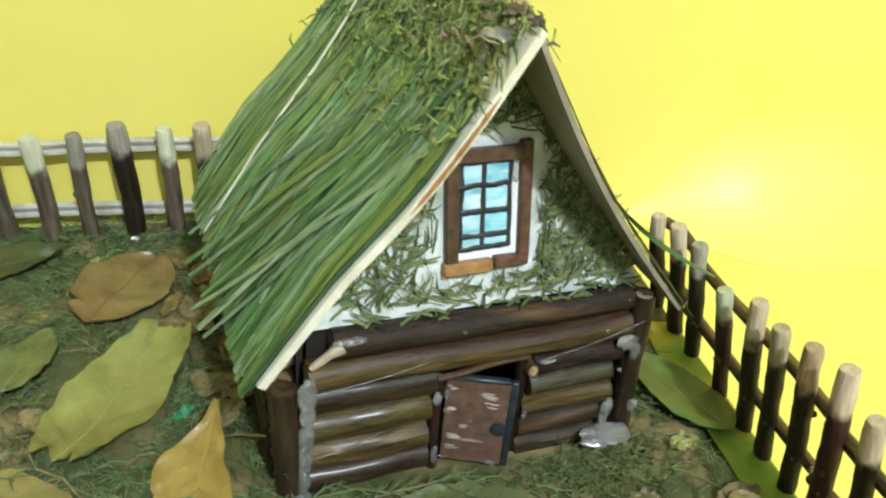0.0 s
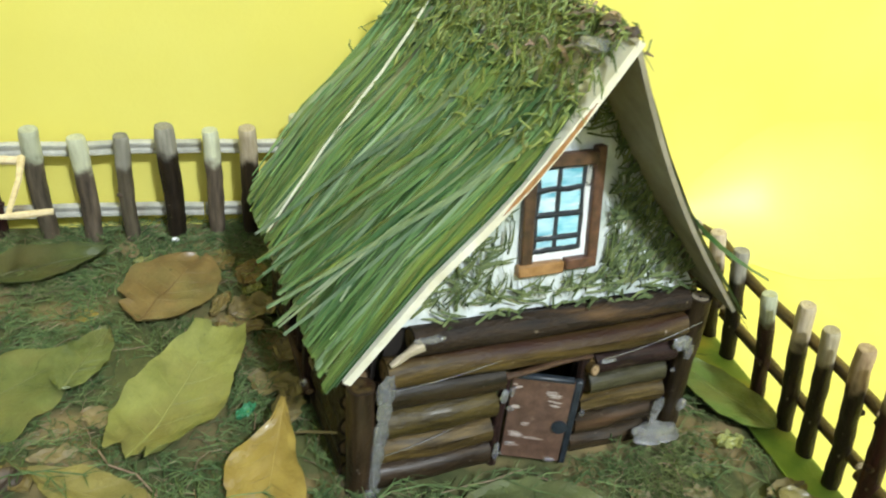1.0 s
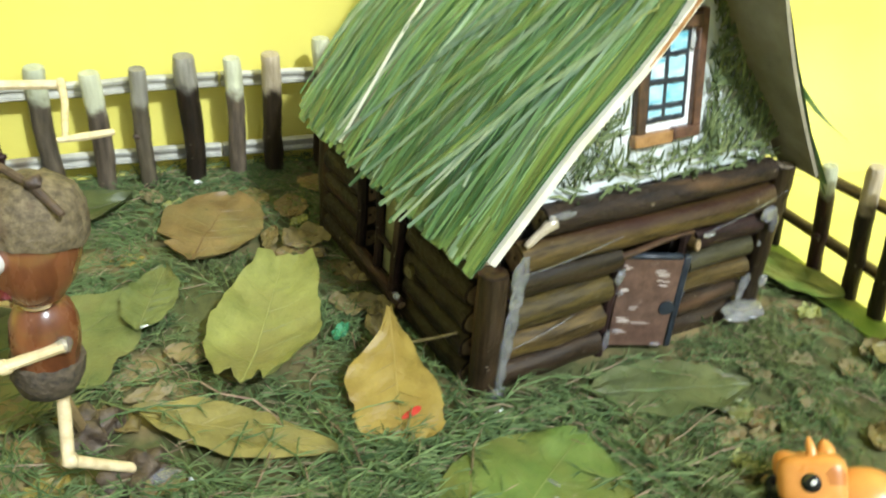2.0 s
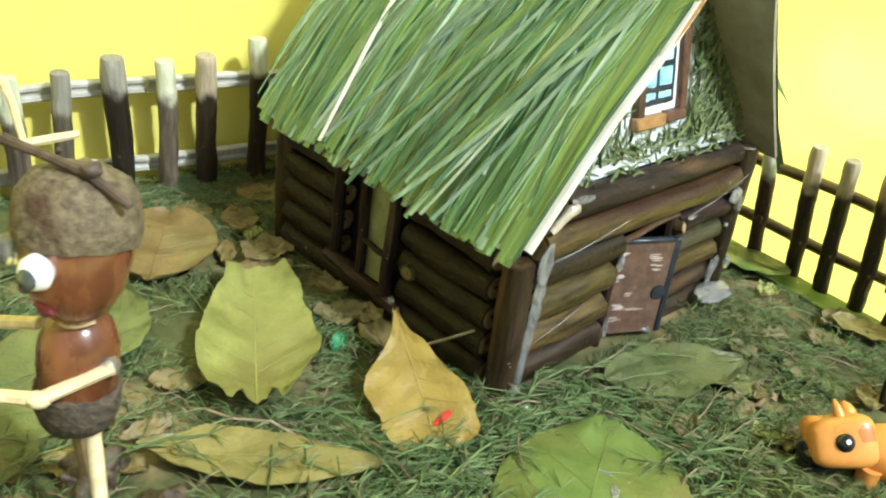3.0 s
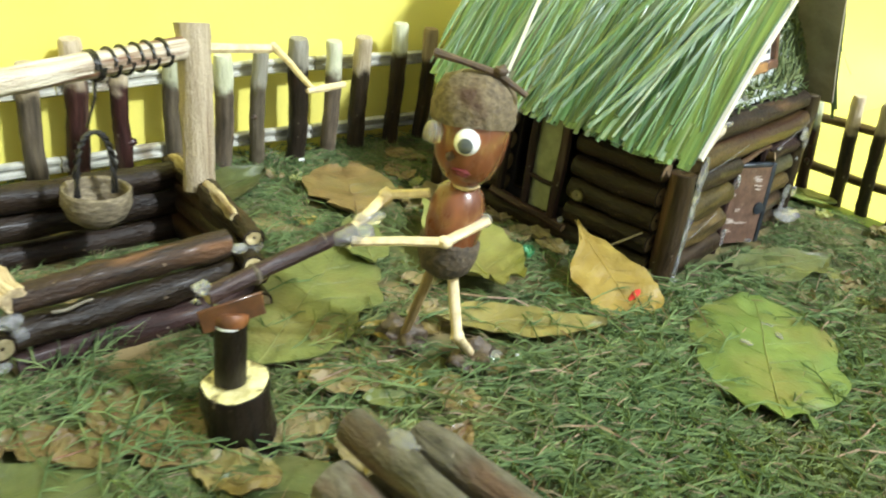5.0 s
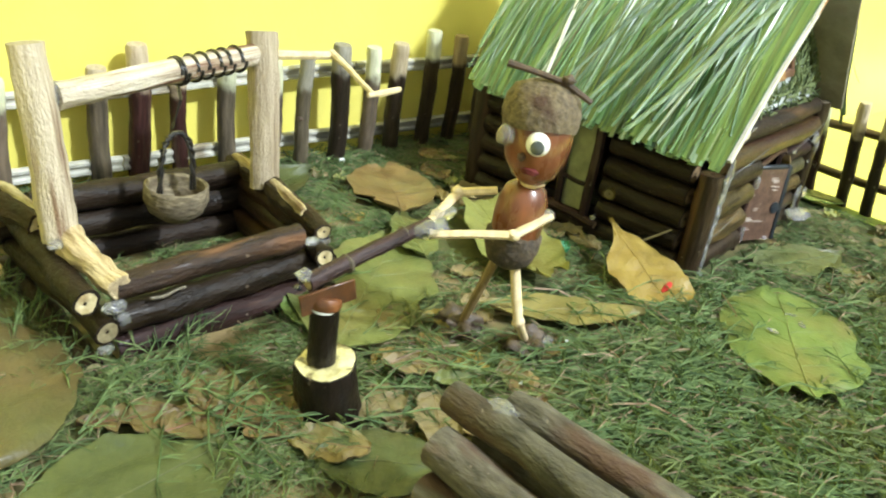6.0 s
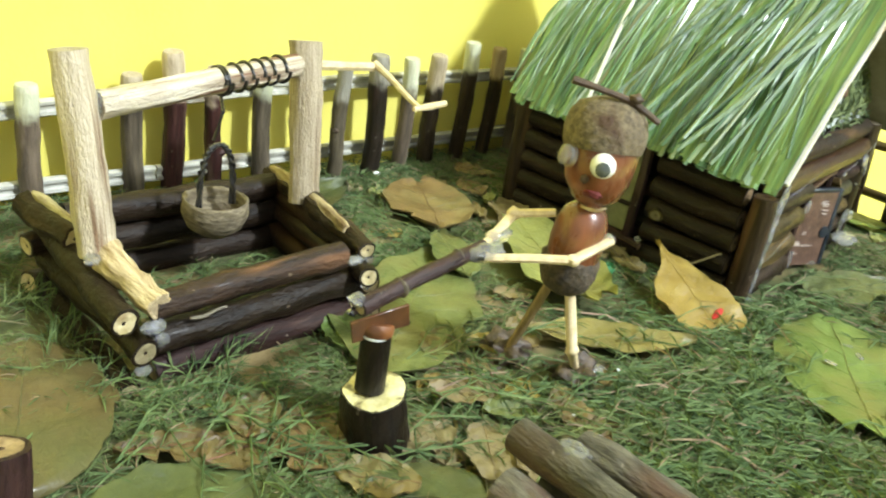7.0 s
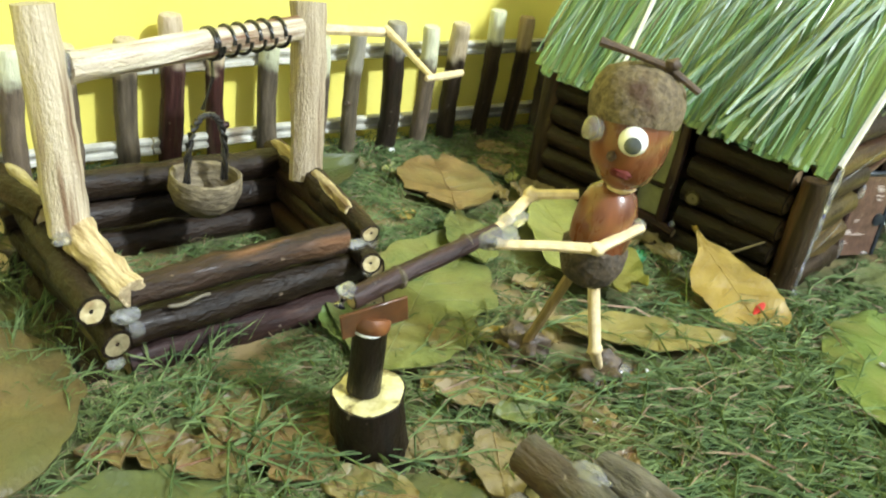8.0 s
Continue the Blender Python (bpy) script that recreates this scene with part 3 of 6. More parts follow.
for z, bk in zip((3.4, 11.7, 20.0, 28.2), (M_BARK, M_OLIVE, M_OLIVE, M_BARK)):
    log(hut, "log", (2.4, 3.0, z), (33.0 - rnd.random() * 1.5, 2.8, z + 0.8), 3.85, 3.75, bk, ridge=0.12)
for z, bk in zip((1.2, 8.0, 14.7, 21.3, 27.9), (M_BARK, M_BARK, M_OLIVE, M_GREENBARK, M_RED)):
    log(hut, "log", (56.5 + rnd.random() * 2, 2.2, z), (83 - rnd.random() * 3, 2.0, z + 0.4), 3.2, 3.1, bk, ridge=0.12)
log(hut, "log", (3.0, 2.4, 35.6), (83.4, 1.8, 36.0), 3.7, 3.5, M_OLIVE, ridge=0.12, label="long olive-brown beam")
log(hut, "log", (8.6, 3.0, 43.4), (83.2, 3.2, 42.8), 3.5, 3.1, M_WORN, bend=0.8, label="dark reddish top beam")
log(hut, "corner_post", (-0.6, 2.2, -0.5), (-2.4, 2.0, 33.5), 3.5, 3.4, M_BARK, M_OLIVE)
log(hut, "corner_post", (88.4, 0.6, 0), (86.4, 1.4, 44.4), 2.8, 2.9, M_BARK, M_PEEL)
log(hut, "corner_post", (0, D, 0), (-1, D, 41), 3.8, 3.8, M_BARK)
log(hut, "corner_post", (W, D, 0), (W, D, 41), 3.8, 3.8, M_BARK)
for z in (4.0, 11.0, 18.0, 25.0, 32.0, 38.5):
    # left wall logs: near-black colour stands in for shade under the eave
    if z < 8:
        log(hut, "log", (-1.8, 5.5, z), (-1.8, D - 3, z), 3.4, 3.4, M_BLACKSHADEBARK)
    else:
        log(hut, "log", (-2.2, 5.5 + rnd.random() * 1.5, z), (-1.8, 34, z + 0.3), 3.5, 3.3, M_BLACKSHADEBARK)
        log(hut, "log", (-1.8, 58, z), (-1.8, D - 3, z), 3.3, 3.4, M_BLACKSHADEBARK)
    log(hut, "log", (W + 1, 4.5, z), (W + 1, D - 3, z), 3.4, 3.4, M_BARK, k=3, n=8)
    log(hut, "log", (4, D + 1, z), (W - 4, D + 1, z), 3.4, 3.4, M_BARK, k=3, n=8)
# added near-black lining sheets stand in for the shade inside the hut
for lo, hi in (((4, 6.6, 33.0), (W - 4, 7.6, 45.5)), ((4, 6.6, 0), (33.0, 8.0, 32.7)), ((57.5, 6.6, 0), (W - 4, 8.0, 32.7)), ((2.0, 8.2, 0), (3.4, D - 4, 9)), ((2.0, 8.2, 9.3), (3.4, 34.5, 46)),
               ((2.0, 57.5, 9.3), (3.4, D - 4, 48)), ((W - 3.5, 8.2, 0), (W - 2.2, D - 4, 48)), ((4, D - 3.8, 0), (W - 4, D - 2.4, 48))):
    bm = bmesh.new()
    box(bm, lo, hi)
    part("lining_card", bm, M_INSIDESHADE, hut, smooth=False)

# gable boards
for name, v in (("front_gable", 5.4), ("back_gable", 82.0)):
    bm = bmesh.new()
    a = [(3.0, 46.0), (86.0, 46.0), (RIDGE_U + 1.5, RIDGE_Z - 4), (RIDGE_U - 1.5, RIDGE_Z - 4)]
    lean = 0.22 if v < 40 else 0.0
    f = [bm.verts.new((u, v + lean * (z - 48), z)) for u, z in a]
    g = [bm.verts.new((u, v + 1.3 + lean * (z - 48), z)) for u, z in a]
    bm.faces.new(f)
    bm.faces.new(g[::-1])
    for k in range(4):
        bm.faces.new((f[k], g[k], g[(k + 1) % 4], f[(k + 1) % 4]))
    part(name, bm, M_GABLECARD, hut, "white card gable smeared with clear glue", smooth=False)

# roof panels, each a bent card
def roof_line(side, s):
    """Across the roof from the ridge (0) to the eave (1): the place in u and z."""
    if side < 0:
        return RIDGE_U + (EAVE_L - RIDGE_U) * s, RIDGE_Z + (EAVE_Z - RIDGE_Z) * s - 3.6 * math.sin(math.pi * min(s / 0.66, 1.0))
    return RIDGE_U + (EAVE_R - RIDGE_U) * s - 3.4 * math.sin(math.pi * s), RIDGE_Z + (EAVE_ZR - RIDGE_Z) * s


def on_roof(side, s, v, lift=0.0):
    u, z = roof_line(side, s)
    u2, z2 = roof_line(side, s + 0.02)
    t = Vector((u2 - u, 0, z2 - z)).normalized()
    nrm = Vector((-t.z, 0, t.x)) if side > 0 else Vector((t.z, 0, -t.x))
    return Vector((u, v, z)) + nrm * lift


for side, label in ((-1, "cream card roof side"), (1, "card roof side coloured grey for shade")):
    bm = bmesh.new()
    top, under = [], []
    for i in range(13):
        s = i / 12
        top.append([bm.verts.new(on_roof(side, s, V0 + (V1 - V0) * j / 8 - (3.2 * (1 - s) if j == 0 else 0), 0.0)) for j in range(9)])
        under.append([bm.verts.new(on_roof(side, s, V0 + (V1 - V0) * j / 8 - (3.2 * (1 - s) if j == 0 else 0), -1.9 if side < 0 else -1.1)) for j in range(9)])
    for i in range(12):
        for j in range(8):
            bm.faces.new((top[i][j], top[i + 1][j], top[i + 1][j + 1], top[i][j + 1])).material_index = 0
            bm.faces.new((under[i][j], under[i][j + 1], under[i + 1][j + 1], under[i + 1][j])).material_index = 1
    for i in range(12):
        for j in (0, 8):
            bm.faces.new((top[i][j], under[i][j], under[i + 1][j], top[i + 1][j])).material_index = 0
    for j in range(8):
        for i in (0, 12):
            bm.faces.new((top[i][j], top[i][j + 1], under[i][j + 1], under[i][j])).material_index = 0
    # the right side and undersides have their shade put into the card colour
    part("roof_panel", bm, [M_CARD if side < 0 else M_SHADECARD, M_SHADECARD], hut, label)

# grass blades on the roof
def blade(pts, width, lift_mid=0.35, roll=0.0, bm=None):
    bm = bm or bmesh.new()
    rowsv = []
    k = len(pts)
    for i, p in enumerate(pts):
        d = (pts[min(i + 1, k - 1)] - pts[max(i - 1, 0)]).normalized()
        nrm = Vector((-0.8, 0, 0.6))
        s = d.cross(nrm).normalized()
        s, nrm = s * math.cos(roll) + nrm * math.sin(roll), nrm * math.cos(roll) - s * math.sin(roll)
        w = width * (0.5 if i in (0,) else 1.0) * (1.0 - 0.25 * (i / (k - 1)) ** 2)
        rowsv.append([bm.verts.new(p - s * w / 2), bm.verts.new(p + nrm * lift_mid), bm.verts.new(p + s * w / 2), bm.verts.new(p - nrm * 0.15)])
    for a, b in zip(rowsv, rowsv[1:]):
        for q in range(4):
            bm.faces.new((a[q], a[(q + 1) % 4], b[(q + 1) % 4], b[q]))
    bm.faces.new(rowsv[0])
    bm.faces.new(rowsv[-1][::-1])
    return bm


for i in range(300):
    if i < 210:
        # flat mat, close side by side, in two layers
        v = V0 - 2.0 + (V1 - V0 + 1.0) * ((i * 0.6180339) % 1.0)
        skew, s0, s1 = rnd.gauss(0.5, 2.6), 0.14 + 0.1 * rnd.random(), 1.015 + 0.04 * rnd.random()
        lift, sag, wd = 0.4 + (0.5 if i > 105 else 0.0) + rnd.random() * 0.3, 0.3, 2.6 + 2.0 * rnd.random()
    elif i < 282:
        # loose blades over the mat
        v = V0 + 8 + (V1 - V0 - 16) * rnd.random()
        skew, s0, s1 = rnd.gauss(-5, 7), 0.2 + 0.3 * rnd.random(), 0.88 + 0.18 * rnd.random()
        lift, sag, wd = 1.2 + 0.5 * rnd.random(), 0.3, 1.0 + 1.1 * rnd.random()
    else:
        # stray blades that start near the gable and stand off the eave
        v = V0 + 3 + 32 * rnd.random()
        skew, s0, s1 = rnd.gauss(-16, 6), 0.15 + 0.2 * rnd.random(), 0.98 + 0.10 * rnd.random()
        lift, sag, wd = 1.5 + rnd.random() * 0.5, 0.4, 1.2 + 0.9 * rnd.random()
    pts, bow = [], rnd.gauss(0, 0.8)
    for k in range(8):
        f = k / 7
        s = s0 + (s1 - s0) * f
        vv = v - skew * f + bow * math.sin(math.pi * f)
        vv = min(max(vv, V0 - 3.2 * max(1 - s, 0) + 0.5 + wd / 2), V1 + 1)
        pts.append(on_roof(-1, s, vv, lift + sag * math.sin(math.pi * f) + (5.5 * f ** 2.2 * (0.5 + ((i * 7) % 10) / 10) if i >= 282 else 0)))
    part("grass_blade", blade(pts, wd, 0.2 + 0.35 * rnd.random(), rnd.gauss(0, 0.24) if i < 210 else rnd.gauss(0, 0.18)), M_PALEBLADE if i % 8 == 0 or (i >= 210 and i % 3 == 0) else M_DULLBLADE if i % 29 == 5 and i < 210 else M_BLADE, hut)
bm = bmesh.new()
for i in range(130):
    # split thin blades that fill the mat and lie across it
    v = V0 + (V1 - V0 - 1.0) * rnd.random()
    skew, s0, s1 = rnd.gauss(-1.5, 4.5), 0.15 + 0.35 * rnd.random() ** 2, 0.80 + 0.24 * rnd.random()
    lift, wd, bow, pts = 1.1 + 0.9 * rnd.random(), 0.45 + 0.7 * rnd.random() ** 2, rnd.gauss(0, 1.0), []
    for k in range(8):
        f = k / 7
        vv = min(max(v - skew * f + bow * math.sin(math.pi * f), V0 + 0.8), V1 + 0.5)
        pts.append(on_roof(-1, s0 + (s1 - s0) * f, vv, lift))
    blade(pts, wd, 0.15 + 0.2 * rnd.random(), rnd.gauss(0, 0.3), bm)
part("thin_thatch", bm, M_THINBLADE, hut, "thin split grass blades, coloured silvery to imitate sheen", kind="stuff")
for i in range(8):
    v = V0 + 1 + 10 * i + rnd.random() * 6
    pts = [on_roof(1, 0.25 + 0.8 * k / 6, v - 5 * k / 6 + rnd.random(), 0.8 + 0.5 * math.sin(k / 2)) for k in range(7)]
    bm = blade(pts, 1.6)
    part("grass_blade", bm, M_BLADE, hut)
for k0, k1, w in ((0.3, 1.03, 1.8), (0.5, 1.1, 1.5), (0.1, 0.8, 1.6)):
    bm = blade([on_roof(1, k0 + (k1 - k0) * k / 6, V0 + 0.3 - 1.2 * (1 - k / 6), 0.5 + 0.3 * math.sin(k)) for k in range(7)], w)
    part("grass_blade", bm, M_BLADE, hut)
bm = blade([on_roof(1, 0.55 + 0.42 * k / 6, V0 + 2 - 3.0 * k / 6, 1.0 + 9.5 * (k / 6) ** 1.6) for k in range(7)], 1.3)
part("grass_blade", bm, M_BLADE, hut, "long stray grass blade")
bm = blade([on_roof(-1, 0.12 + 0.90 * k / 6, 68 - 9.0 * k / 6, 2.2) for k in range(7)], 1.6, 0.15)
part("white_strip", bm, M_WHITE, hut, "narrow white paper strip")

bits = []
for i in range(1750):
    s = abs(rnd.gauss(0, 0.15))
    side = -1 if rnd.random() < 0.88 else 1
    if side > 0:
        s *= 0.25
    v = V0 - 2.4 + (V1 - V0 + 2.4) * rnd.random()
    p = on_roof(side, s, v, 0.8 + 1.6 * rnd.random())
    a, ln = rnd.random() * 6.28, 2.4 + 4.2 * rnd.random()
    q = on_roof(side, max(s + 0.011 * ln * math.cos(a), 0.0), v + ln * math.sin(a), 0.9 + 1.9 * rnd.random())
    m = (p + q) / 2 + Vector((rnd.gauss(0, 0.7), rnd.gauss(0, 0.7), 0.6))
    bits.append(([p, m, q], 0.16 + 0.16 * rnd.random()))
scatter_mesh("ridge_thatch", bits, M_CLIP, hut, "short dry green grass clippings on the ridge")
bits = []
for i in range(130):
    p = on_roof(-1 if rnd.random() < 0.75 else 1, abs(rnd.gauss(0, 0.06)), V0 + 1 + abs(rnd.gauss(0, 13)), 0.8 + 1.2 * rnd.random())
    q = p + Vector((rnd.gauss(0, 1.8), rnd.gauss(0, 1.8), rnd.gauss(0.2, 0.6)))
    bits.append(([p, (p + q) / 2 + Vector((0, 0, 0.6)), q], 0.25 + 0.3 * rnd.random()))
scatter_mesh("ridge_litter", bits, M_DRYBITS, hut, "brown dry plant bits at the ridge end")

for k, (u, v, z, a, b, c, mt) in enumerate(((RIDGE_U - 5, -1.0, 112.2, 3.4, 3.0, 1.3, M_GLUE), (RIDGE_U + 0.5, -4.0, 115.2, 1.5, 1.4, 1.2, M_CLAY), (RIDGE_U - 1.5, 1.5, 115.6, 1.8, 2.2, 1.2, M_CLAY), (RIDGE_U + 1.5, 4.5, 115.0, 1.4, 1.6, 1.4, M_DRYBITS))):
    bm = bmesh.new()
    blob(bm, (u, v, z), (a, b, c), 0, 0.5, 3, k * 2.3)
    part("glue_bead" if mt is M_GLUE else "ridge_lump", bm, mt, hut)
# brown glue stain on the front edge of the card
bm = bmesh.new()
rim = []
for k in range(19):
    f = 0.13 + 0.30 * k / 18
    w = 0.5 + 0.35 * noise.noise(Vector((k * 0.6, 2.0, 0))) * min(k, 18 - k, 4) / 4
    lo, hi = -0.95 - w * min(k, 18 - k, 3) / 3, -0.95 + w * min(k, 18 - k, 3) / 3
    v = V0 - 3.2 * (1 - f)
    rim.append([bm.verts.new(on_roof(-1, f, v - 0.18, lo)), bm.verts.new(on_roof(-1, f, v - 0.22, hi)), bm.verts.new(on_roof(-1, f, v + 0.2, hi)), bm.verts.new(on_roof(-1, f, v + 0.2, lo))])
for a, b in zip(rim, rim[1:]):
    for q in range(4):
        bm.faces.new((a[q], a[(q + 1) % 4], b[(q + 1) % 4], b[q]))
bm.faces.new(rim[0])
bm.faces.new(rim[-1][::-1])
part("brown_stain", bm, M_SILL, hut, "brown dried glue stain on the card edge")

# grass bits glued on the gable, thin round the window
bits = []
while len(bits) < 880:
    u, z = 4 + 80 * rnd.random(), 48 + 60 * rnd.random()
    half = (RIDGE_Z - 5 - z) * 0.66
    if abs(u - RIDGE_U) > half:
        continue
    if 33 < u < 57 and 54 < z < 86:
        continue
    if 27 < u < 40 and 52 < z < 70 and rnd.random() < 0.6:
        continue
    if u < 34 and z < 60 and rnd.random() < 0.15:
        continue
    a, ln = rnd.gauss(1.2, 0.8), 3.5 + 5 * rnd.random()
    p = Vector((u, 4.9 + 0.22 * (z - 48) - rnd.random() * 1.2, z))
    q = p + Vector((ln * math.cos(a), 0.22 * ln * math.sin(a) - rnd.random() * 1.2, ln * math.sin(a)))
    if 34 < q.x < 56 and 56 < q.z < 84:
        continue
    bits.append(([p, (p + q) / 2 - Vector((0, 0.6, 0)), q], 0.2 + 0.26 * rnd.random()))
for i in range(45):
    u = 6 + 78 * rnd.random()
    p = Vector((u, 1.6 + 3.5 * rnd.random(), 46.0 + 0.8 * rnd.random()))
    a, ln = rnd.random() * 6.28, 3 + 4 * rnd.random()
    q = p + Vector((ln * math.cos(a), 0.5 * ln * math.sin(a), 0.6 + rnd.random()))
    bits.append(([p, (p + q) / 2 + Vector((0, 0, 0.6)), q], 0.25 + 0.15 * rnd.random()))
scatter_mesh("gable_moss", bits, M_GABLE, hut, "dry green grass bits on the white gable")


# gable window: card, frame bars, painted panes, ink bars
def bar(parent, name, lo, hi, mat, bev=0.35, label="", m=None):
    bm = bmesh.new()
    box(bm, lo, hi, 0, m)
    bevelled(bm, bev)
    return part(name, bm, mat, parent, label)


GM = Matrix.Translation((34.4 * MM, 4.9 * MM, 55.4 * MM)) @ Matrix.Rotation(radians(-12.4), 4, "X")
win = part("window", (lambda b: (box(b, (1.0, 1.5, 2.0), (19.6, 2.6, 28.0)), b)[1])(bmesh.new()), M_WHITE, hut, "small window with blue painted panes")
win.matrix_basis = GM
bar(win, "window_frame", (0.4, 0.1, 1.6), (3.5, 2.0, 27.6), M_FRAME)
bar(win, "window_frame", (17.8, 0.0, 2.2), (20.7, 2.0, 29.4), M_FRAME)
bar(win, "window_frame", (2.6, -0.3, 25.2), (18.6, 1.9, 28.4), M_FRAME)
bar(win, "window_frame", (-0.2, -0.5, -0.2), (11.6, 1.8, 2.8), M_SILL, label="light brown sill stick")
bar(win, "window_frame", (11.9, -0.3, 0.3), (20.4, 1.8, 3.1), M_FRAME)
cols, rws = [(4.6, 8.7), (9.8, 15.2)], [(6.1, 7.6), (9.0, 13.1), (14.6, 19.0), (20.4, 24.3)]
for u0, u1 in cols:
    for z0, z1 in rws:
        bar(win, "pane", (u0, 1.15, z0), (u1, 1.45, z1), M_BLUE, 0.05)


def ink_line(a, b, w, wob):
    """A hand-drawn stroke of uneven width."""
    bm = bmesh.new()
    tube(bm, [(a[0] + (b[0] - a[0]) * i / 9 + wob * noise.noise(Vector((i * 0.45, a[0], b[1]))), 1.1, a[1] + (b[1] - a[1]) * i / 9 + wob * noise.noise(Vector((i * 0.45, a[1] + 7, b[0])))) for i in range(10)],
         [w * (1 + 0.35 * noise.noise(Vector((i * 0.6, a[0] + a[1], 3)))) for i in range(10)], 8, 0, 0)
    for v in bm.verts:
        v.co.y = 1.25 + (v.co.y - 1.1) * 0.35
    return part("glazing_bar", bm, M_INK, win)


for u in (4.1, 9.2, 15.6):
    ink_line((u, 5.2), (u + 0.1, 25.4), 0.62, 0.5)
for z in (5.3, 8.3, 13.9, 19.7, 25.2):
    ink_line((3.8, z - 0.1), (15.9, z + 0.1), 0.68, 0.5)
bm = bmesh.new()
blob(bm, (17.0, 1.2, 22.4), (0.8, 0.6, 2.6), 0, 0.4, 2)
part("glue_smear", bm, M_GLUE, win)

# door, ajar
door = part("door", (lambda b: (box(b, (0, 0, 0), (16.6, 1.2, 25.6)), bevelled(b, 0.25), b)[2])(bmesh.new()), M_DOOR, hut, "small brown board door standing ajar")
for x, z, w, n in ((1.4, 23.0, 2.2, 3), (11.6, 21.4, 5.0, 5), (2.6, 16.6, 3.6, 3), (3.4, 8.0, 4.4, 4), (8.0, 7.2, 7.0, 2), (3.0, 4.6, 4.0, 3), (12.0, 18.6, 3.0, 4), (5.0, 11.4, 3.0, 2)):
    # a dry-brushed smear: a few thin uneven strokes close together
    bm = bmesh.new()
    for j in range(n):
        zz, x0, ln = z + (j - n / 2) * 0.42 + rnd.gauss(0, 0.1), x - w / 2 + rnd.gauss(0, 0.5), w * rnd.uniform(0.5, 1.0)
        tube(bm, [(max(x0 + ln * i / 6, 0.3), 0.0, zz + 0.12 * noise.noise(Vector((i * 0.8, z, j)))) for i in range(7)], [0.05, 0.16, 0.24, 0.2, 0.25, 0.14, 0.04], 6)
    for v in bm.verts:
        v.co.y = -0.03 + v.co.y * 0.25
    part("paint_streak", bm, M_STREAK, door)
door.matrix_basis = pose(36.2 * MM, 1.0 * MM, 2.4 * MM, -3, 0, -24)
bar(door, "door_edge", (15.2, -0.35, -0.2), (17.0, 1.5, 26.2), M_INK)
bar(door, "door_edge", (0.0, -0.35, 25.0), (15.0, 1.5, 26.3), M_INK)
bm = bmesh.new()
lathe(bm, [(0, -0.9), (1.6, -0.8), (2.0, -0.2), (2.0, 0.4), (0, 0.5)], 14, 0, pose(13.6, 0, 11.5, 90))
part("door_handle", bm, M_INK, door, "round dark handle")
for k, (x, z, w, h) in enumerate(((0.4, 21.0, 1.6, 3.0), (0.6, 15.6, 1.8, 1.6), (1.8, 4.6, 2.6, 1.2), (12.8, 0.6, 3.4, 1.2), (0.2, 1.0, 1.2, 0.9))):
    bm = bmesh.new()
    blob(bm, (x, -0.15, z), (w / 2, 0.35, h / 2), 0, 0.5, 2, k)
    part("glue_smear", bm, M_WHITE if h < 0.9 else M_GLUE, door)
log(hut, "lintel", (33.5, 0.4, 30.0), (57, 0.6, 31.6), 0.8, 0.7, M_FRAME, n=8, label="thin brown stick over the door")
log(hut, "door_post", (34.4, 1.4, 0), (34.4, 1.4, 29.5), 1.4, 1.3, M_RED, n=8)
log(hut, "door_post", (56.0, 1.6, 0), (55.8, 1.6, 30.5), 1.5, 1.4, M_RED, n=8)
log(hut, "knot", (57.4, 1.8, 28.4), (57.2, -1.8, 28.8), 1.7, 1.6, M_OLIVE, n=10, k=3, label="pale cut twig end")

log(hut, "broken_end", (10.4, 0.2, 44.2), (3.4, -0.2, 39.8), 1.5, 0.7, M_PEEL, n=10, lumpy=0.5, ridge=0.2, label="pale broken wood end")

# side window
log(hut, "side_window_post", (-4.6, 58, 7), (-4.4, 58, 36), 1.6, 1.5, M_RED, n=8)
log(hut, "side_window_post", (-4.4, 48, 7), (-4.2, 48.5, 36), 1.3, 1.3, M_RED, n=8)
log(hut, "side_window_post", (-4.8, 37.5, 5), (-4.4, 38, 36), 1.7, 1.6, M_RED, n=8)
log(hut, "side_window_bar", (-4.3, 48, 18.0), (-4.3, 38, 17.5), 0.8, 0.8, M_RED, n=8)
log(hut, "side_window_sill", (-5.2, 60, 9.0), (-5.6, 32.5, 6.2), 1.6, 1.5, M_RED, n=8)
bar(hut, "side_pane", (-3.0, 38.5, 8.0), (-2.4, 48.0, 38.0), M_PANE2, 0.1)
log(hut, "knot", (-3.6, 29.8, 17.6), (-6.0, 29.8, 17.9), 2.2, 2.0, M_OLIVE, M_L_TAN, n=12, k=3, label="round pale branch knot")
bm = bmesh.new()
blob(bm, (-7.0, 33.0, 9.2), (0.9, 0.9, 0.9), 0, 0.3, 2)
part("glue_drop", bm, M_GLUE, hut)
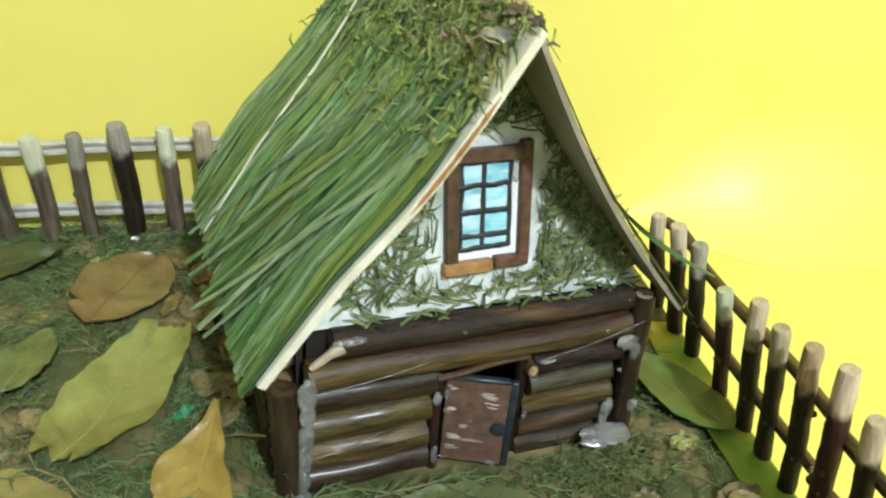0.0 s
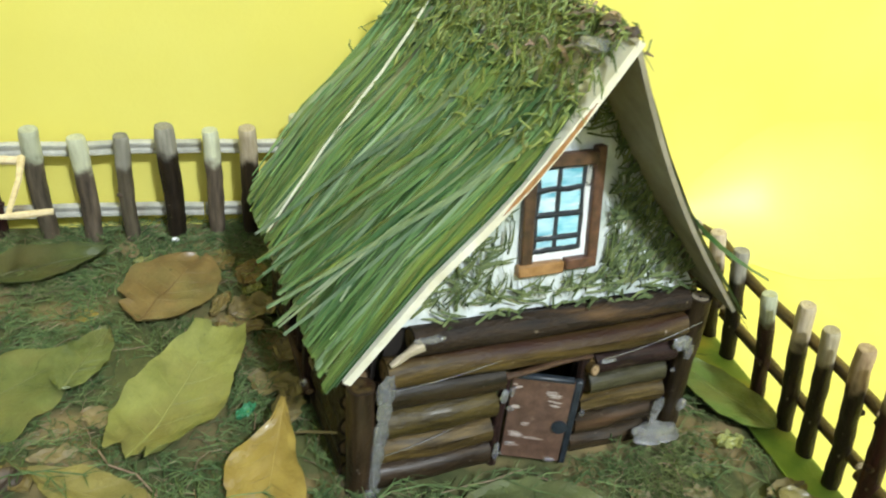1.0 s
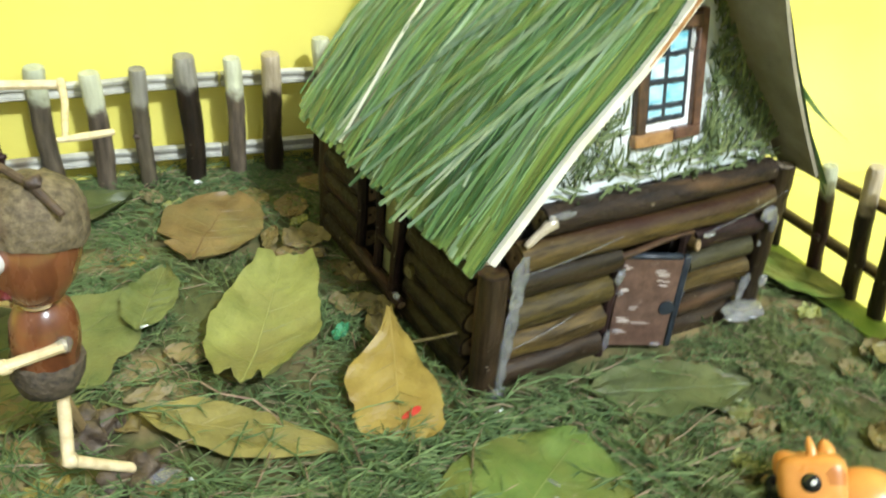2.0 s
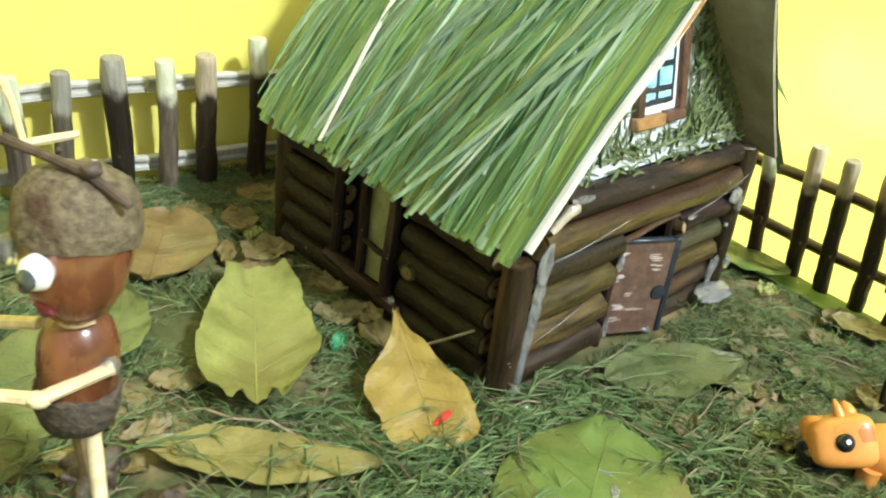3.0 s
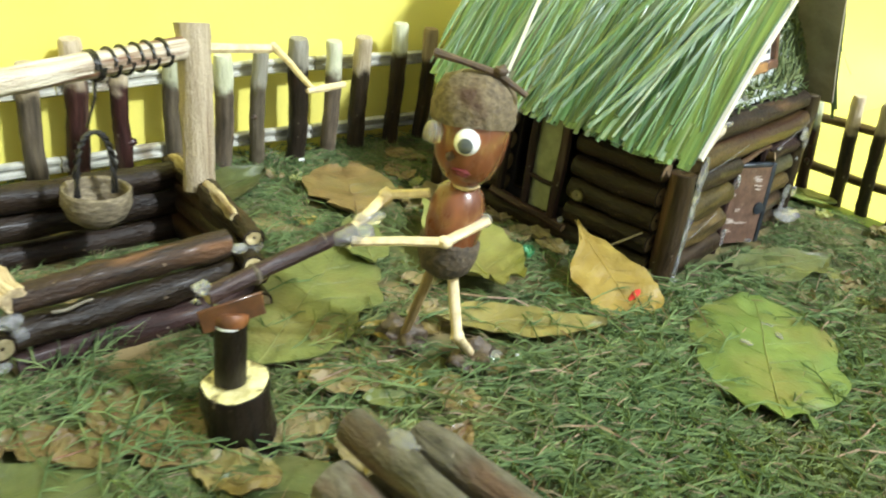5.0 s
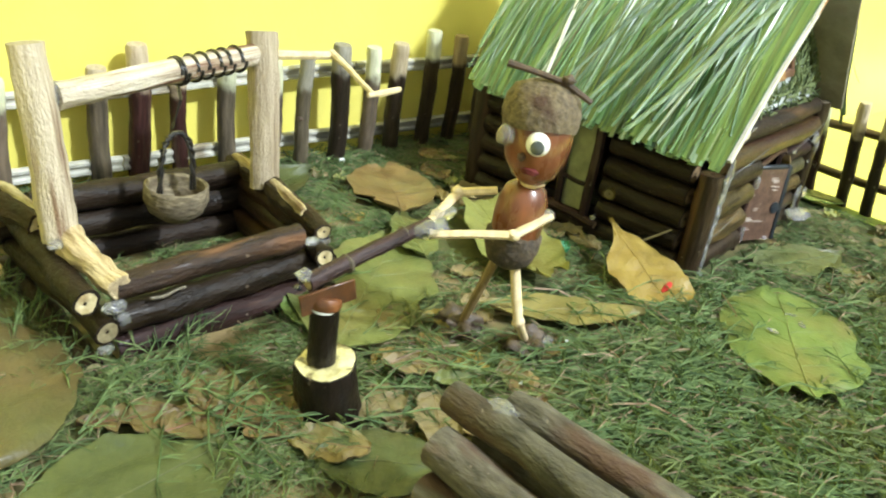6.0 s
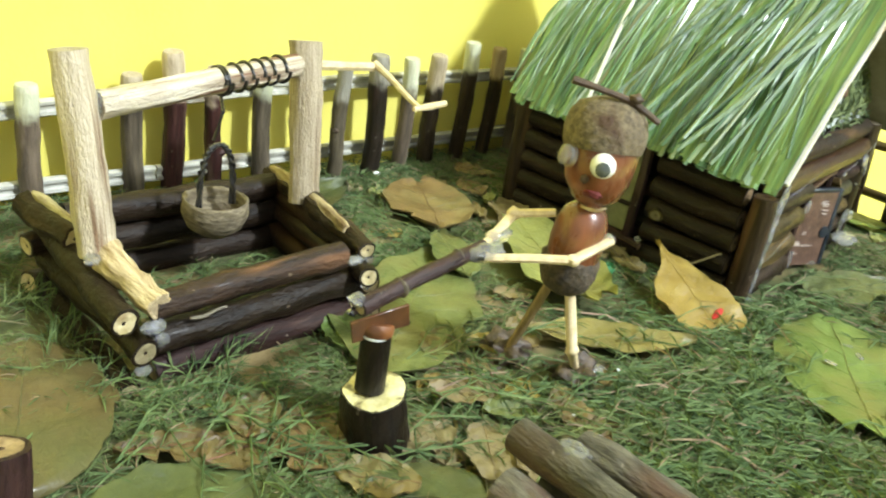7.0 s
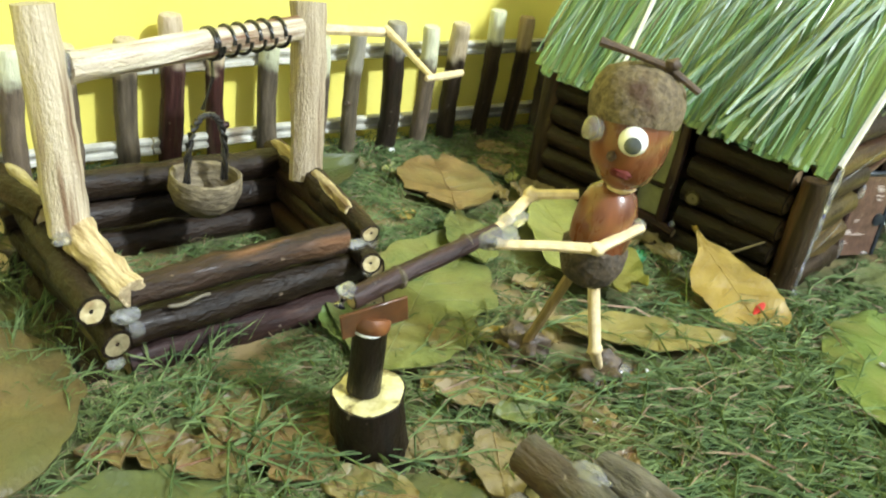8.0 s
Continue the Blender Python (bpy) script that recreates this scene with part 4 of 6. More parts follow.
# hot glue at the corners
for k, (u, v, z, a, b, c) in enumerate(((2.6, -1.3, 33.4, 2.2, 0.7, 4.6), (2.5, -1.2, 27.0, 1.7, 0.7, 3.6), (2.3, -1.2, 20.5, 1.9, 0.7, 4.4), (1.9, -1.1, 13.5, 1.6, 0.7, 4.6), (1.6, -1.1, 6.5, 1.5, 0.7, 4.6), (1.2, -1.4, 1.4, 2.2, 1.2, 1.6),
                                        (83, -1.2, 32.0, 3.0, 0.8, 2.2), (85.6, -1.4, 29, 1.2, 0.9, 2.6), (82.4, -1.4, 23.4, 0.6, 0.5, 0.6), (80.6, -1.8, 9.5, 1.3, 0.8, 4.2), (81.4, -2.2, 12.0, 0.9, 0.7, 2.6), (80.2, -4.6, 4.4, 7.0, 4.0, 1.6), (88.4, -2.2, 10.5, 1.6, 0.9, 2.0),
                                        (57, -1.2, 14, 0.7, 0.6, 1.4), (33.4, -0.6, 24.4, 1.0, 0.8, 2.0), (34, -0.6, 6, 0.8, 0.7, 3.0), (61, -1.4, 30.6, 2.4, 0.4, 0.5), (12, -0.3, 45.6, 3.5, 0.9, 0.9))):
    bm = bmesh.new()
    blob(bm, (u, v, z), (a, b, c), 0, 0.28, 4, k * 1.3)
    part("glue_bead", bm, M_GLUE, hut)
# thin strings pulled from the hot glue
for a, b, sag in (((58, -1.4, 31.5), (86, -2.0, 39.0), -1.0), ((4, -2.0, 34.0), (30, -1.8, 37.6), -0.6), ((3, -1.7, 14.0), (20, -1.6, 18.5), -0.5)):
    bm = bmesh.new()
    a, b = Vector(a), Vector(b)
    tube(bm, [a.lerp(b, i / 8) + Vector((0, -0.2, sag * math.sin(math.pi * i / 8))) for i in range(9)], [0.09, 0.13, 0.1, 0.16, 0.09, 0.12, 0.15, 0.1, 0.08], 6)
    part("glue_string", bm, M_GLUE, hut)

# ---- fences ----
BARKS = {"grey": ((0.05, 0.04, 0.028), (0.19, 0.15, 0.10), 420, (0.10, 0.065, 0.04)), "red": ((0.018, 0.007, 0.006), (0.062, 0.022, 0.017), 800, (0.14, 0.09, 0.06)),
         "black": ((0.010, 0.007, 0.004), (0.034, 0.022, 0.013), 800, (0.05, 0.024, 0.014)), "brown": ((0.012, 0.008, 0.004), (0.046, 0.030, 0.014), 800, (0.085, 0.046, 0.02))}
WOODS = {"peeled": ((0.42, 0.33, 0.21), (0.66, 0.565, 0.40)), "mossy": ((0.44, 0.45, 0.30), (0.68, 0.70, 0.50)), "greyed": ((0.24, 0.22, 0.17), (0.46, 0.43, 0.35)), "tan": ((0.30, 0.20, 0.11), (0.52, 0.40, 0.25))}
POST_MATS = {}


def post_mat(bark, wood):
    if (bark, wood) not in POST_MATS:
        lo, hi, grain, spot = BARKS[bark]
        POST_MATS[bark, wood] = material(f"{bark}_bark_over_{wood}_wood", lo, hi, grain, (0.12, 1, 1), 0.55, 0.6, 800, spot, 130, 0.6, 0.2, along=True, spec=0.3, coat=0.08, specks=(0.22, 0.18, 0.13), peel=WOODS[wood])
    return POST_MATS[bark, wood]


def fence_post(fence, a, b, r, peel, bark, pale):
    """A stick with bark below and a peeled top with a ragged edge."""
    a, b = Vector(a), Vector(b)
    seed = rnd.random() * 40
    bm = bmesh.new()
    k = 40
    pts = line(a, b, k, 0.6, seed)
    full = (b - a).length

    rad = [r * (0.97 if i < 2 else 1.0) for i in range(k + 1)]
    rad[-1] *= 0.9
    tube(bm, pts, rad, 20, 0, 0, 0.11, 1.0, seed, 0.06, 0.9)
    worn = bm.verts.layers.float.new("peel")
    for v in bm.verts:
        q = v.co
        run = (q - a).length - full * (1 - peel) - 3.0 * noise.noise(q * 0.3 + Vector((seed, 0, 0))) - 1.0 * noise.noise(q * 0.9 + Vector((0, seed, 0)))
        v[worn] = min(max(0.5 + run / 3.2, 0.0), 1.0)
    ob = part("fence_post", bm, post_mat(bark, pale), fence)
    if rnd.random() < 0.45:
        # a side knot
        d = Vector((rnd.choice((-1, 1)) * 0.9, -0.45, 0.25)).normalized()
        p = a.lerp(b, rnd.uniform(0.3, 0.6))
        bm = bmesh.new()
        tube(bm, [p + d * (r * 0.5), p + d * (r * 1.05), p + d * (r * 1.45)], [r * 0.6, r * 0.42, r * 0.28], 8, 0, 0, 0.3, 1.0, seed)
        part("knot", bm, post_mat(bark, pale), ob)
    return ob


back = thing("twig_fence", -60, 142, 0, label="low fence of barked twig posts on shiny white rails", category="fence")
posts = [(-153, 143.5, 36, 2.9), (-140, 144.5, 36, 2.8), (-125, 145.8, 37, 2.9), (-113.5, 146, 43, 3.1), (-100, 146, 38, 2.5), (-84.5, 144.5, 39, 2.9), (-70.5, 141, 38, 2.9), (-58, 141.0, 38.5, 2.5), (-44, 140.5, 42, 3.2),
         (-30.5, 141, 40.5, 2.7), (-18.5, 140.5, 41.5, 3.0), (-2.5, 141.5, 45.5, 2.8), (12, 142.5, 43, 2.7), (28, 143, 42, 2.8), (43, 143.5, 41, 2.8), (58, 143.5, 41, 2.8), (73, 143.5, 40, 2.8), (88, 143.5, 41, 2.8), (103, 143.5, 42, 2.8),
         (-171, 142, 39, 2.8), (-186, 141, 38, 2.8), (-200, 140, 38, 2.8)]
looks = [("grey", "mossy"), ("grey", "peeled"), ("grey", "peeled"), ("red", "peeled"), ("red", "peeled"), ("grey", "mossy"), ("grey", "mossy"), ("grey", "greyed"), ("black", "greyed"), ("grey", "mossy"),
         ("brown", "peeled"), ("brown", "mossy"), ("brown", "tan")]
for k, (x, y, h, r) in enumerate(posts):
    bk, pl = looks[k % len(looks)]
    fence_post(back, (x + 61.0, y - 142, -1), (x + 59.3 + rnd.gauss(0, 0.4), y - 143.6, h), r, 0.2 + 0.10 * rnd.random(), bk, pl)


def trim_strip(parent, pts, name, mat, label=""):
    """A moulded strip: two rounded lips with a groove between, run along pts."""
    prof = [(1.0, 2.3), (-0.5, 2.3), (-1.1, 1.8), (-1.0, 0.9), (-0.2, 0.5), (-0.2, -0.5), (-1.0, -0.9), (-1.1, -1.8), (-0.5, -2.3), (1.0, -2.3)]
    bm = bmesh.new()
    rings = [[bm.verts.new((x, y + py, z + pz)) for py, pz in prof] for x, y, z in pts]
    for a, b in zip(rings, rings[1:]):
        for q in range(len(prof)):
            bm.faces.new((a[q], a[(q + 1) % len(prof)], b[(q + 1) % len(prof)], b[q]))
    bm.faces.new(rings[0])
    bm.faces.new(rings[-1][::-1])
    return part(name, bm, mat, parent, label)


for top in (True, False):
    for x0, x1 in ((-205, -118), (-117.5, -34), (-33.5, 42), (42.5, 112)):
        pts = []
        for i in range(11):
            x = x0 + (x1 - x0) * i / 10
            h = (31.2 - max(0.0, -60 - x) * 0.035) if top else (7.6 - max(0.0, -60 - x) * 0.015)
            pts.append((x + 60, 4.3 + 1.2 * noise.noise(Vector((x * 0.02, 1.0 if top else 5.0, 0))), h + 0.6 * noise.noise(Vector((x * 0.05, 0, 2.0 if top else 7.0)))))
        trim_strip(back, pts, "rail", M_RAIL, "shiny whitish moulded rail")
side_f = thing("twig_fence", 121, 30, 0, label="low fence of dark brown twig posts with pale peeled tops", category="fence")
for k, (y, h) in enumerate(((86, 33.5), (72, 38.4), (60, 39.4), (42, 36.6), (28.4, 42.8), (17.8, 42.8), (6.4, 46.2), (-5, 49.5), (-17, 46), (-29, 45), (-41, 45), (-53, 44), (-65, 45))):
    pale = ("peeled", "peeled", "greyed", "mossy", "peeled", "peeled", "tan", "peeled")[k % 8]
    fence_post(side_f, (4.2, y - 31, -2.5), (-3.8 + rnd.gauss(0, 0.4), y - 30, h), 2.25 + 0.3 * rnd.random(), 0.2 + 0.06 * rnd.random(), ("brown", "brown", "black", "red")[k % 4], pale)
for h, dx in ((29.5, 1.8), (11.0, 3.6)):
    for y0, y1 in ((58, 38), (37, -30), (-31, -95)):
        log(side_f, "rail", (dx, y0, h), (dx + 0.4, y1, h + 1.5), 1.8, 1.7, M_OLIVE, bend=0.8)

# ---- the well ----
well = thing("well", -132, 82, 0, label="square log well with two posts and a cord windlass", category="model well")
def wl(name, a, b, r0, r1=None, bark=None, cut=None, label="", **kw):
    o = Vector((132, -82, 0))
    return log(well, name, Vector(a) + o, Vector(b) + o, r0, r1, bark, cut, label=label, **kw)


for z, x1, r, bk in ((2.2, -104.5, 3.4, M_RED), (9.4, -107, 3.2, M_BLACKSHADEBARK), (16.6, -111.5, 3.0, M_WORN)):
    wl("log", (-157.0, 60.5, z - 0.8), (x1, 62.0, z + 1.2), r, r + 0.2, bk, lumpy=0.2, n=24, k=20, bend=0.5)
for z in (2.0, 9.4, 16.8):
    wl("log", (-158.5, 104, z), (-101, 106, z), 3.5, 3.5, M_BLACKSHADEBARK, lumpy=0.2)
for z in (2.0, 11.2):
    wl("log", (-159.0, 105, z), (-166.5, 103.5, z), 3.2, 2.9, M_BARK, M_CUT, lumpy=0.25, label="short log stub with a pale cut end")
for z, xl, yl, r in ((-0.4, -162.6, 57.0, 2.6), (7.7, -159.4, 57.6, 2.6), (15.2, -163.6, 58.0, 2.9)):
    wl("log", (xl, yl, z), (-162, 102, z + 0.4), r, 2.9, M_BLACKSHADEBARK, M_CUT if r > 2.7 else M_RING, lumpy=0.3, n=20)
for z, xr, y0 in ((3.0, -104.5, 57), (9.6, -103.5, 60), (15.2, -103.0, 65)):
    wl("log", (xr, y0, z), (-100.5, 110, z), 3.0, 3.1, M_BARK, lumpy=0.25)
wl("log", (-109.0, 54.4, 15.2), (-104.5, 72, 13.8), 2.4, 2.4, M_BLACKSHADEBARK, M_CUT, lumpy=0.25, label="thin dark log with a pale ringed end")
wl("split_log", (-156.6, 58.0, 17.6), (-160.2, 82, 20.0), 2.7, 3.3, M_SPLIT, M_RING, lumpy=0.45, n=24, k=14, ridge=0.16, label="pale split half log")
wl("split_log", (-161.5, 88, 19.0), (-165, 109, 19.4), 2.9, 2.7, M_WORN, M_CUT, lumpy=0.4, n=20, k=12, ridge=0.2, label="half peeled split log")
wl("split_face", (-159.6, 88, 20.9), (-163.2, 108, 21.2), 1.5, 1.3, M_SPLIT, M_CUT, lumpy=0.5, ridge=0.25, label="pale torn wood strip")
for a, b, r in (((-105.5, 60, 18.8), (-102.7, 88, 19.2), 2.8), ((-102, 89, 18.6), (-101, 110, 18.2), 2.9)):
    wl("split_log", a, b, r * 0.8, r, M_WORN, M_CUT, lumpy=0.35, n=20, k=14, ridge=0.15, label="half peeled split log")
    wl("split_face", Vector(a) + Vector((-0.6, 8, 1.9)), Vector(b) + Vector((-0.4, -1, 1.8)), 1.2, 1.3, M_SPLIT, M_CUT, lumpy=0.6, n=14, k=10, ridge=0.3, label="pale torn wood strip")
wl("split_face", (-150.2, 57.8, 13.2), (-142.2, 58.2, 13.7), 0.5, 0.35, M_CLAYTAN, lumpy=0.6, label="pale torn bark strip")
wl("post", (-160.0, 79.5, 19.5), (-162.6, 86.6, 59.5), 3.9, 3.6, M_PEEL, M_PEEL, n=28, k=14, lumpy=0.12, ridge=0.10, bend=0.2, label="peeled pale wooden post")
wl("post", (-102.4, 92.0, 17.5), (-100.7, 100.2, 57.0), 3.9, 4.1, M_PEELTAN, M_PEELTAN, n=28, k=14, lumpy=0.12, ridge=0.10, bend=0.2, label="peeled pale wooden post")
A, B = Vector((-158.0, 85.0, 48.8)), Vector((-104.0, 98.0, 51.6))
axle = wl("windlass", A, B, 3.0, 2.7, M_PEELX, M_PEELX, n=24, k=14, lumpy=0.15, ridge=0.12, bend=0.2, label="peeled pale roller")
o = Vector((132, -82, 0))
ax = (B - A).normalized()
s_, u_ = frame_for(ax)
for k, f in enumerate((0.555, 0.57, 0.64, 0.70, 0.765, 0.82, 0.89)):
    c = A.lerp(B, f) + o
    bm = bmesh.new()
    pts = [c + ax * (1.2 * (i / 20 - 0.5)) + (s_ * math.cos(2 * math.pi * i / 20) + u_ * math.sin(2 * math.pi * i / 20)) * 3.2 for i in range(21)]
    tube(bm, pts, 0.42, 6)
    part("cord_coil", bm, M_WIRE, well)
c = A.lerp(B, 0.565) + o
top = c - u_ * 3.3 if u_.z > 0 else c + u_ * 3.3
bm = bmesh.new()
tube(bm, [top, Vector((2.8, 5.4, 45)), Vector((1.0, 5.8, 38.2))], 0.4, 6)
part("hanging_cord", bm, M_WIRE, well)
bm = bmesh.new()
tube(bm, [Vector(p) + o for p in ((-100, 98.4, 51.4), (-90, 98.8, 50.8), (-79.5, 99.2, 50.2))], [1.3, 1.2, 1.2], 8, 0, 0, 0.2)
tube(bm, [Vector(p) + o for p in ((-79.0, 99.4, 51.0), (-78.8, 92, 48.8), (-79.4, 84, 46.6), (-79.8, 78.6, 45.4))], [1.1, 0.9, 0.8, 0.8], 8, 0, 0, 0.3)
tube(bm, [Vector(p) + o for p in ((-81.5, 78.6, 45.2), (-76, 79.2, 45.4), (-69.6, 80.2, 45.6))], [0.7, 0.9, 1.0], 8, 0, 0, 0.3)
part("crank_handle", bm, M_MATCH, well, "bent pale matchstick crank")
for k, (x, y, z, a, b, c) in enumerate(((-157.6, 58.0, 13.0, 2.6, 1.4, 1.5), (-156.0, 58.2, 9.6, 1.7, 1.2, 1.6), (-159.6, 58.2, 3.4, 1.8, 1.0, 1.3), (-110.0, 58.6, 17.8, 2.2, 1.2, 1.1), (-107, 57.4, 11.4, 1.3, 1.1, 1.2), (-105.5, 61, 15.8, 3.0, 1.6, 1.6), (-158.5, 84.5, 49, 2.2, 1.6, 3.0), (-160.5, 76, 20, 3.8, 2.5, 1.2))):
    bm = bmesh.new()
    blob(bm, (x + 132, y - 82, z), (a, b, c), 0, 0.2, 4, k)
    part("glue_bead", bm, M_GLUE, well)

bucket = thing("bucket", -129.6, 88, 14.6, label="acorn cap bucket with a twisted dark wire handle", category="bucket")
bm = bmesh.new()
lathe(bm, [(0, 0), (3.5, 0.5), (6.4, 2.8), (7.7, 6.0), (7.6, 9.0), (7.2, 9.4), (6.7, 9.0), (6.6, 6.4), (5.2, 3.6), (2.8, 1.8), (0, 1.4)], 28)
for v in bm.verts:
    v.co *= 1 + 0.03 * noise.noise(v.co * 0.9) + 0.012 * noise.noise(Vector((v.co.x * 0.6, v.co.y * 0.6, v.co.z * 3.0)))
part("bowl", bm, M_BOWL, bucket)
bm = bmesh.new()
for ph in (0, math.pi):
    pts = []
    for i in range(31):
        f = i / 30
        a = math.pi * f
        wob = Vector((math.cos(14 * f * math.pi + ph), math.sin(14 * f * math.pi + ph), 0)) * 0.45
        pts.append(Vector((-4.2 * math.cos(a), 0, 7.5 + 15.0 * math.sin(a) ** 0.6)) + wob)
    tube(bm, pts, 0.5, 6)
part("handle", bm, M_WIRE, bucket, "twisted dark wire handle")

# ---- chopping block, log to split, axe ----
block = thing("chopping_block", -130.8, 22.6, -3.6, label="dark barked stump used as a chopping block", category="stump")
bm = bmesh.new()
tube(bm, [(2.4, -0.6, -0.8), (2.2, -0.5, 2.2), (1.6, -0.2, 5), (1.0, 0, 9), (0.4, 0.1, 12.4), (0, 0, 15.2)], [7.0, 6.5, 6.7, 6.5, 6.4, 6.35], 28, 0, 1, 0.2, face=0.95)
part("stump_body", bm, [M_STUMP, M_STUMPTOP], block)
bm = bmesh.new()
blob(bm, (-1.0, -8.0, 1.4), (6.0, 4.2, 1.0), 0, 0.35, 4, 3, True)
part("glue_puddle", bm, M_GLUE, block)
piece = thing("firewood_log", -131.2, 23.4, 11.7, label="short dark log standing on the chopping block", category="log")
bm = bmesh.new()
tube(bm, [(0, 0, 0), (0, 0, 4), (-0.1, 0, 9), (-0.2, 0.2, 13.6)], [2.9, 2.9, 2.9, 2.85], 18, 0, 1, 0.08)
part("log_body", bm, [M_STUMP, M_CUT], piece)

bm = bmesh.new()
tube(bm, [(-0.2, 0.1, 12.3), (-0.2, 0.1, 12.7), (-0.3, 0.1, 13.7), (-0.2, 0.2, 14.2)], [2.95, 3.1, 3.05, 2.6], 20, 0, 0, 0.12, 1.0, 4.0)
part("copper_collar", bm, M_AXE, piece, "copper-brown card folded round the log top")
bm = bmesh.new()
tube(bm, [(-0.2, 0.1, 11.9), (-0.2, 0.1, 12.2), (-0.2, 0.1, 12.5)], [2.9, 3.05, 3.0], 20, 0, 0, 0.3, 1.0, 9.0)
part("torn_rim", bm, M_WHITE, piece, "white torn card rim")
axe = thing("axe", -133.8, 23.5, 31, label="toy axe with a twig handle and copper-brown card blade", category="axe")
log(axe, "handle", (-2.2, 0.1, -0.8), (28, 1.4, 5.0), 1.75, 1.45, M_PURPLE, n=10, k=9, label="dark twig handle with pale knots")
for f in (0.3, 0.52, 0.78):
    c = Vector((-2.2, 0.1, -0.8)).lerp(Vector((28, 1.4, 5.0)), f)
    bm = bmesh.new()
    tube(bm, [c - Vector((0.7, 0, 0.14)), c, c + Vector((0.7, 0, 0.14))], [1.5, 1.85, 1.5], 12, 0, 0, 0.35, 1.0, f * 9)
    part("knot", bm, M_GREY, axe)
bm = bmesh.new()
tube(bm, [(-3.9, 0.4, -1.8), (-3.2, 0.2, 0.4), (-2.2, 0, 1.8)], [1.1, 1.7, 1.0], 9, 0, 0, 0.3)
part("glue_lump", bm, M_GLUE, axe)
bm = bmesh.new()
box(bm, (-6.0, -0.3, -2.8), (5.2, 0.3, 2.5), 0, pose(2.4, -1.2, -4.3, 12, -15, -16))
bevelled(bm, 0.15)
part("blade", bm, M_AXEDARK, axe)

# ---- acorn figure, one mesh ----
bm = bmesh.new()
HC = Vector((-87.4, 16.8, 0))


def tilted(foot, lean):
    """Stands a turned body on foot, with its axis along lean."""
    return Matrix.Translation(foot) @ Vector((0, 0, 1)).rotation_difference(Vector(lean).normalized()).to_matrix().to_4x4() @ Matrix.Translation((0, 0, -foot[2]))


HEAD = tilted(Vector((-87.8, 14.9, 46.0)), (2.6, 3.4, 18.0))
BODY = tilted(Vector((-87.9, 17.2, 26.0)), (1.3, -0.3, 18.0))
lathe(bm, [(0, 45.6), (2.0, 45.9), (4.4, 47.6), (6.3, 51.0), (7.1, 55.0), (7.2, 58.0), (6.6, 60)], 28, 0, HEAD)
cap = lathe(bm, [(6.6, 57.4), (7.6, 57.2), (8.1, 58.6), (8.1, 61.0), (7.5, 63.8), (5.9, 66.0), (3.2, 67.3), (0, 67.6)], 32, 1, HEAD)
for v in cap:
    v.co += (v.co - HEAD @ Vector((0, 0, 60))).normalized() * (0.55 * noise.noise(v.co * 0.5) + 0.25 * noise.noise(v.co * 1.3))
lathe(bm, [(0, 46.4), (2.2, 46.0), (4.3, 44.3), (5.4, 41.2), (5.6, 37.4), (5.3, 33.0)], 26, 0, BODY)
hip = lathe(bm, [(5.2, 34.4), (6.0, 33.8), (6.0, 30.6), (4.9, 27.6), (2.6, 26.0), (0, 25.6)], 26, 10, BODY)
for v in hip:
    v.co += Vector((0.4 * noise.noise(v.co * 0.7), 0.4 * noise.noise(v.co * 0.7 + Vector((9, 0, 0))), 0.9 * noise.noise(v.co * 0.9) if v.co.z > 33 else 0.3 * noise.noise(v.co * 0.6)))
tube(bm, [(-92.9, 22.6, 69.6), (-89.5, 18.6, 68.8), (-85.2, 13.6, 67.6), (-81.6, 9.2, 64.6)], [0.75, 0.62, 0.7, 0.55], 8, 5, 5, 0.3)
blob(bm, (-84.8, 13.4, 68.2), (1.4, 1.3, 1.1), 5, 0.4, 2)
blob(bm, (-87.2, 15.4, 46.0), (2.6, 2.6, 1.1), 6, 0.2, 2)


def eyeball(c, d, r, dome=2, dot=3):
    d = Vector(d).normalized()
    m = Matrix.Translation(c) @ d.to_track_quat("Z", "Y").to_matrix().to_4x4()
    lathe(bm, [(0, -r * 0.6), (r * 0.7, -r * 0.5), (r, 0), (r * 0.86, r * 0.5), (r * 0.55, r * 0.78), (0, r * 0.88)], 22, dome, m)
    lathe(bm, [(r * 0.56, r * 0.72), (r * 0.58, r * 0.84), (r * 0.4, r * 0.95), (0, r * 1.0)], 18, dot, m @ Matrix.Translation((0.25, -0.5, 0)))


eyeball((-92.4, 11.6, 56.2), (-0.80, -0.5, 0.18), 2.45)
eyeball((-93.6, 18.8, 56.0), (-0.95, 0.25, 0.1), 2.3, 7, 7)
lathe(bm, [(1.75, 0.5), (2.05, 0.7), (2.0, 0.9), (1.7, 0.8)], 22, 5, Matrix.Translation((-93.6, 18.8, 56.0)) @ Vector((-0.95, 0.25, 0.1)).to_track_quat("Z", "Y").to_matrix().to_4x4())
lathe(bm, [(0, 0), (1.5, 0.0), (1.5, 0.3), (0, 0.3)], 18, 11, Matrix.Translation((-92.4, 18.5, 55.9)) @ Vector((-0.95, 0.25, 0.1)).to_track_quat("Z", "Y").to_matrix().to_4x4())
blob(bm, (-93.5, 14.3, 52.8), (0.8, 0.9, 0.9), 5, 0.2, 2)
blob(bm, (-91.2, 13.6, 49.9), (1.4, 2.5, 1.0), 4, 0.4, 3, 1.7)
